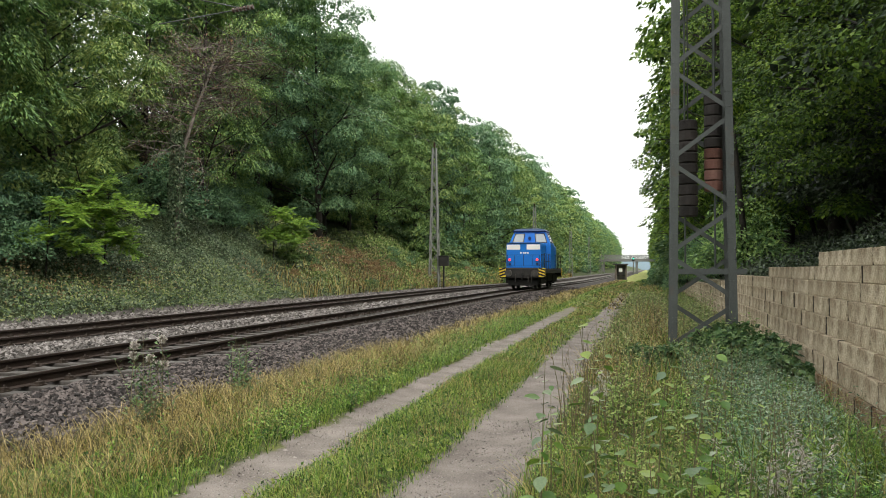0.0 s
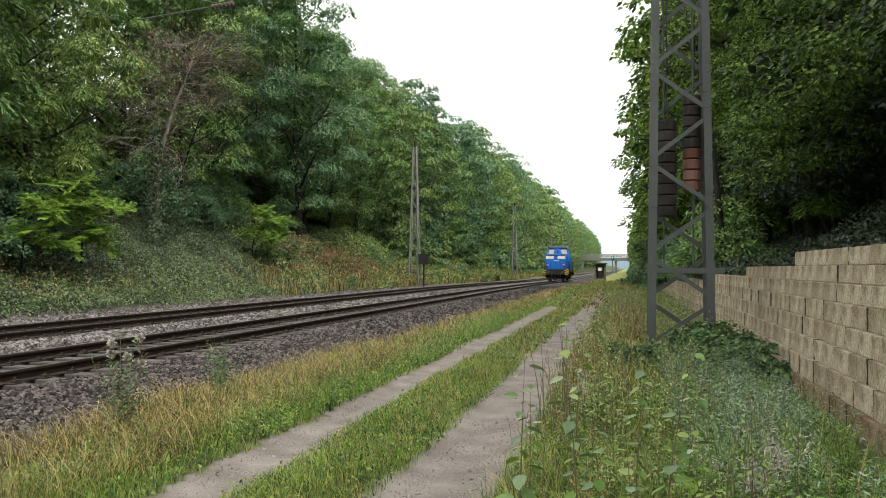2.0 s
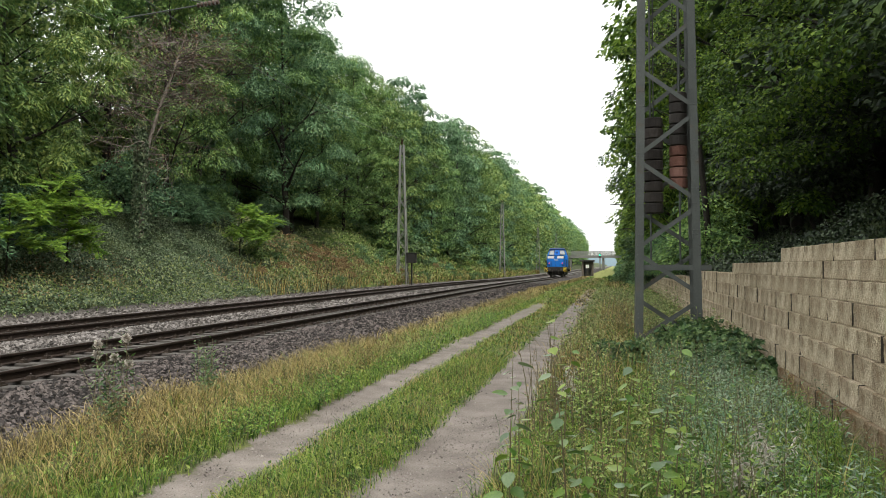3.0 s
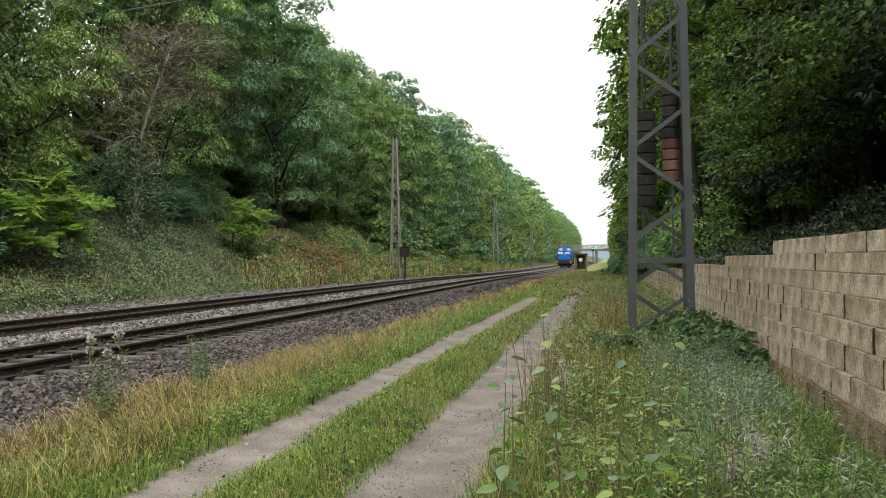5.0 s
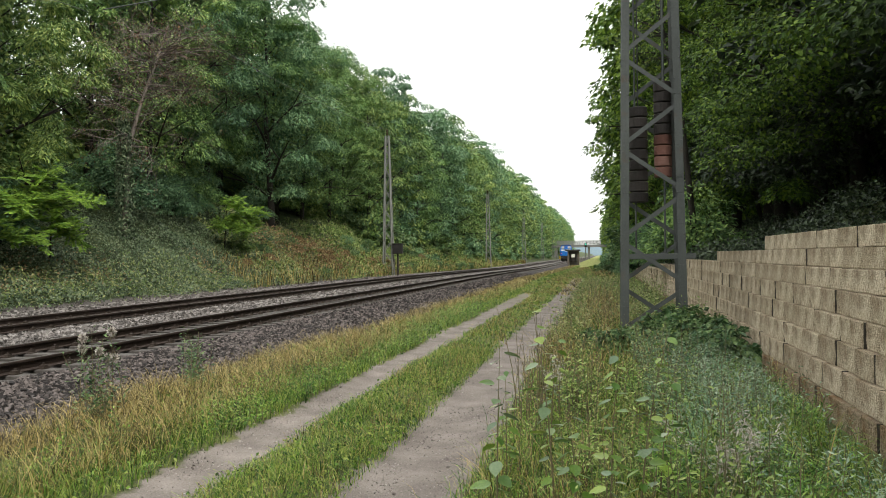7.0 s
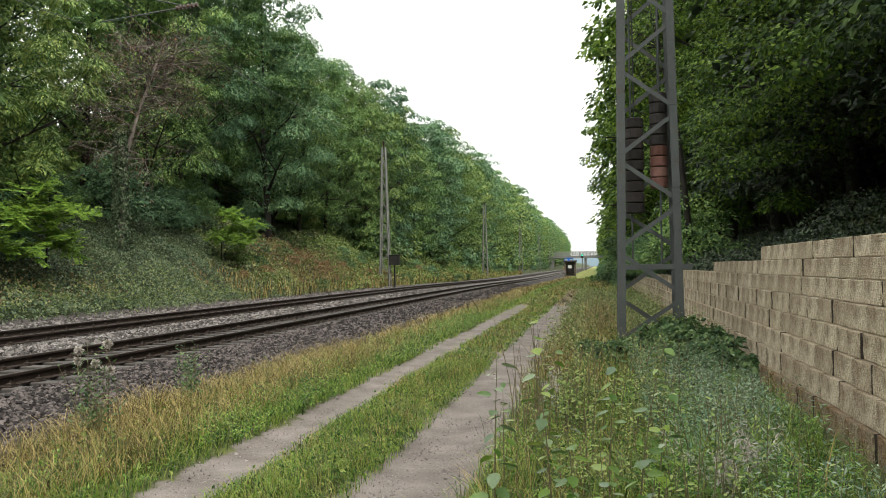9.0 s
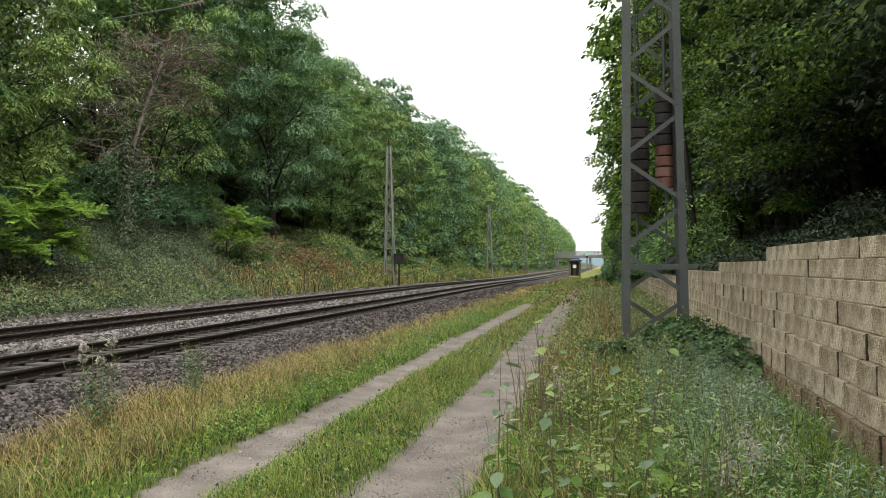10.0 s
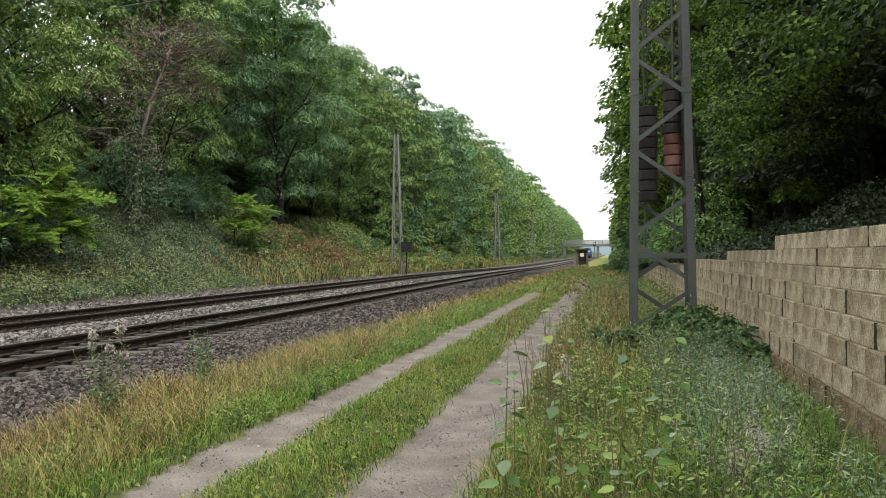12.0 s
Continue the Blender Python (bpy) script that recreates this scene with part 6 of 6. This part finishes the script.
def build_thistles():
    """Seeding thistles on the ballast's edge, with fluffy heads."""
    rng = np.random.default_rng(171)
    for x, y, h in ((-4.68, 7.3, 1.02), (-4.77, 9.5, 0.78)):
        z = float(ground_z(x, y))
        t = thing("thistle", "tall seeding thistle with fluffy pale heads", "thistle", pose(x, y, z), group="thistles on the ballast edge")
        paths, lf, fl = [], [], []
        for k in range(15):
            hh = h * rng.uniform(0.6, 1.0)
            p, a = herb(rng, (rng.normal(scale=0.08), rng.normal(scale=0.08), 0), hh, 26, 0.085, 0.028, 0.13)
            paths.append(p)
            lf.append(a)
            c = np.array(p[-1][0])
            if y < 8 and k < 6:
                m = 220
                d = unit(rng.normal(size=(m, 3)))
                fl.append(leaf_arrays(c + d * 0.01, d, rng.normal(size=(m, 3)), rng.uniform(0.02, 0.05, m), rng.uniform(0.01, 0.02, m)))
        V, F = tubes(paths, 4)
        tagged(part("stalk", mesh_of("stalk", V, F, M_STEM), None, t), kind="stuff")
        V, F = merge(lf)
        tagged(part("foliage", mesh_of("foliage", V, F, M_BRAMBLE), None, t), kind="stuff")
        if fl:
            V, F = merge(fl)
            part("seed_fluff", mesh_of("seed_fluff", V, F, M_FLUFF), None, t, "fluffy off-white seed heads")


def build_seeding_herbs():
    """Fading willowherbs, their tops in white fluff, in front of the wall."""
    rng = np.random.default_rng(175)
    for x, y in ((0.72, 5.0), (0.95, 5.5), (-0.4, 8.7)):
        t = thing("seeding_willowherb", "fading willowherb with white fluffy seed pods", "herb", pose(x, y, float(ground_z(x, y))), group="seeding willowherbs by the wall")
        paths, lf, fl = [], [], []
        for k in range(6):
            p, a = herb(rng, (rng.normal(scale=0.06), rng.normal(scale=0.06), 0), rng.uniform(0.35, 0.62), 16, 0.07, 0.016, 0.2)
            paths.append(p)
            lf.append(a)
            c = np.array([q for q, _ in p])
            m = 55
            u = rng.uniform(2.4, 4.0, m)
            j = u.astype(int).clip(0, 3)
            b = c[j] + (c[j + 1] - c[j]) * (u - j)[:, None] + rng.normal(scale=0.018, size=(m, 3))
            fl.append(leaf_arrays(b, rng.normal(size=(m, 3)) + np.array([0, 0, -0.2]), rng.normal(size=(m, 3)), rng.uniform(0.02, 0.055, m), rng.uniform(0.005, 0.012, m)))
        V, F = tubes(paths, 4)
        tagged(part("stalk", mesh_of("stalk", V, F, M_STEM), None, t), kind="stuff")
        V, F = merge(lf)
        tagged(part("foliage", mesh_of("foliage", V, F, M_SILVER), None, t), kind="stuff")
        V, F = merge(fl)
        tagged(part("seed_fluff", mesh_of("seed_fluff", V, F, M_FLUFF), None, t, "white seed fluff"), kind="stuff")


def build_young_robinias():
    """Bright feathery young robinias before the dark wood."""
    rng = np.random.default_rng(181)
    for x, y, h, reach in ((-19.3, 27.3, 3.0, 2.1), (-19.3, 24.2, 2.5, 1.6), (-20.6, 44.5, 2.6, 1.3), (-20.6, 47.0, 2.9, 1.4)):
        t = thing("young_robinia", "bright yellow-green young robinia with feathery leaves", "tree", at(x, y), group="young robinias on the bank")
        paths, lf = [[((0, 0, -0.3), 0.04), ((0.1, 0, h * 0.5), 0.03), ((0.2, 0, h), 0.012)]], []
        for k in range(16 if reach > 1.6 else 8):
            az = rng.uniform(-1.9, 1.9) - 0.4
            z0 = h * rng.uniform(0.35, 1.0)
            ln = reach * rng.uniform(0.5, 1.0)
            d = np.array([math.cos(az), math.sin(az), rng.uniform(0.1, 0.6)])
            pts = [np.array([0.15, 0, z0]) + d * ln * u - np.array([0, 0, 0.45 * ln * u * u]) for u in np.linspace(0, 1, 5)]
            paths.append([(tuple(q), 0.014 - 0.002 * i) for i, q in enumerate(pts)])
            for u in np.linspace(0.25, 1.0, 9):
                b = np.array([np.interp(u, np.linspace(0, 1, 5), [q[i] for q in pts]) for i in range(3)])
                for s in (-1, 1):
                    r = np.array([-d[1] * s, d[0] * s, rng.uniform(-0.9, 0.5)]) + d * 0.5 + rng.normal(scale=0.25, size=3)
                    r /= np.linalg.norm(r)
                    m = 9
                    along = np.linspace(0.05, 0.5, m)[:, None] * r
                    for q in (-1, 1):
                        side = np.cross(r, [0, 0, 1]) * q
                        lf.append(leaf_arrays(b + along, np.tile(side + r * 0.3 + np.array([0, 0, -0.25]), (m, 1)), np.tile(np.array([0.55, -0.35, 0.8]), (m, 1)) + rng.normal(scale=0.35, size=(m, 3)), rng.uniform(0.12, 0.2, m), rng.uniform(0.06, 0.09, m)))
        V, F = tubes(paths, 5)
        part("trunk", mesh_of("trunk", V, F, M_BARK, True), None, t)
        V, F = merge(lf)
        part("crown", mesh_of("crown", V, F, M_FERNY), None, t)


def build_hill():
    xs = np.linspace(-900, 900, 40)
    V = [(x, 2600 + 0.1 * abs(x), -5) for x in xs] + [(x, 2650 + 0.1 * abs(x), 24 + 12 * math.sin(x * 0.004 + 1) + 4 * math.sin(x * 0.013)) for x in xs] + [(x, 3300, -5) for x in xs]
    k = len(xs)
    F = [(r * k + i, r * k + i + 1, (r + 1) * k + i + 1, (r + 1) * k + i) for r in range(2) for i in range(k - 1)]
    tagged(new("backdrop_hill", mesh_of("backdrop_hill", V, F, M_HILL, True)), "hazy blue-green hill on the horizon", "hill", kind="structure")


M_SAPLING = mat("sapling_leaf", [(0.06, 0.13, 0.022), (0.12, 0.21, 0.032), (0.22, 0.30, 0.045)], rough=0.32, scale=6, fine=60, bump=0.1, random_from="object", spread=0.5, translucent=0.3)
M_SAPLING_PALE = mat("sapling_leaf_pale", [(0.07, 0.12, 0.055), (0.12, 0.18, 0.085), (0.18, 0.24, 0.12)], rough=0.32, scale=6, fine=60, bump=0.1, random_from="object", spread=0.5, translucent=0.2)

build_hill()
plant_left()
build_dead_tree()
build_banks()
build_right_canopy()
build_young_robinias()
build_grass()
build_weeds()
build_thistles()
build_seeding_herbs()
build_saplings()


# ---------------------------------------------------------------- movement
def motions():
    """The locomotive runs away along the near track at a slowly rising pace."""
    def along(t):
        return 59.2 + 22.9 * t + 0.7 * max(0.0, t - 6.5) ** 2

    walk(LOCO, [(t, pose(NEAR, along(t), RAIL_TOP + float(grade(along(t) + 5.8)))) for t in (0.0, 0.5, 1.0, 1.5, 2.0, 2.5, 3.0, 3.5, 6.0, 7.5, 9.0, 10.5, 12.0)])


motions()
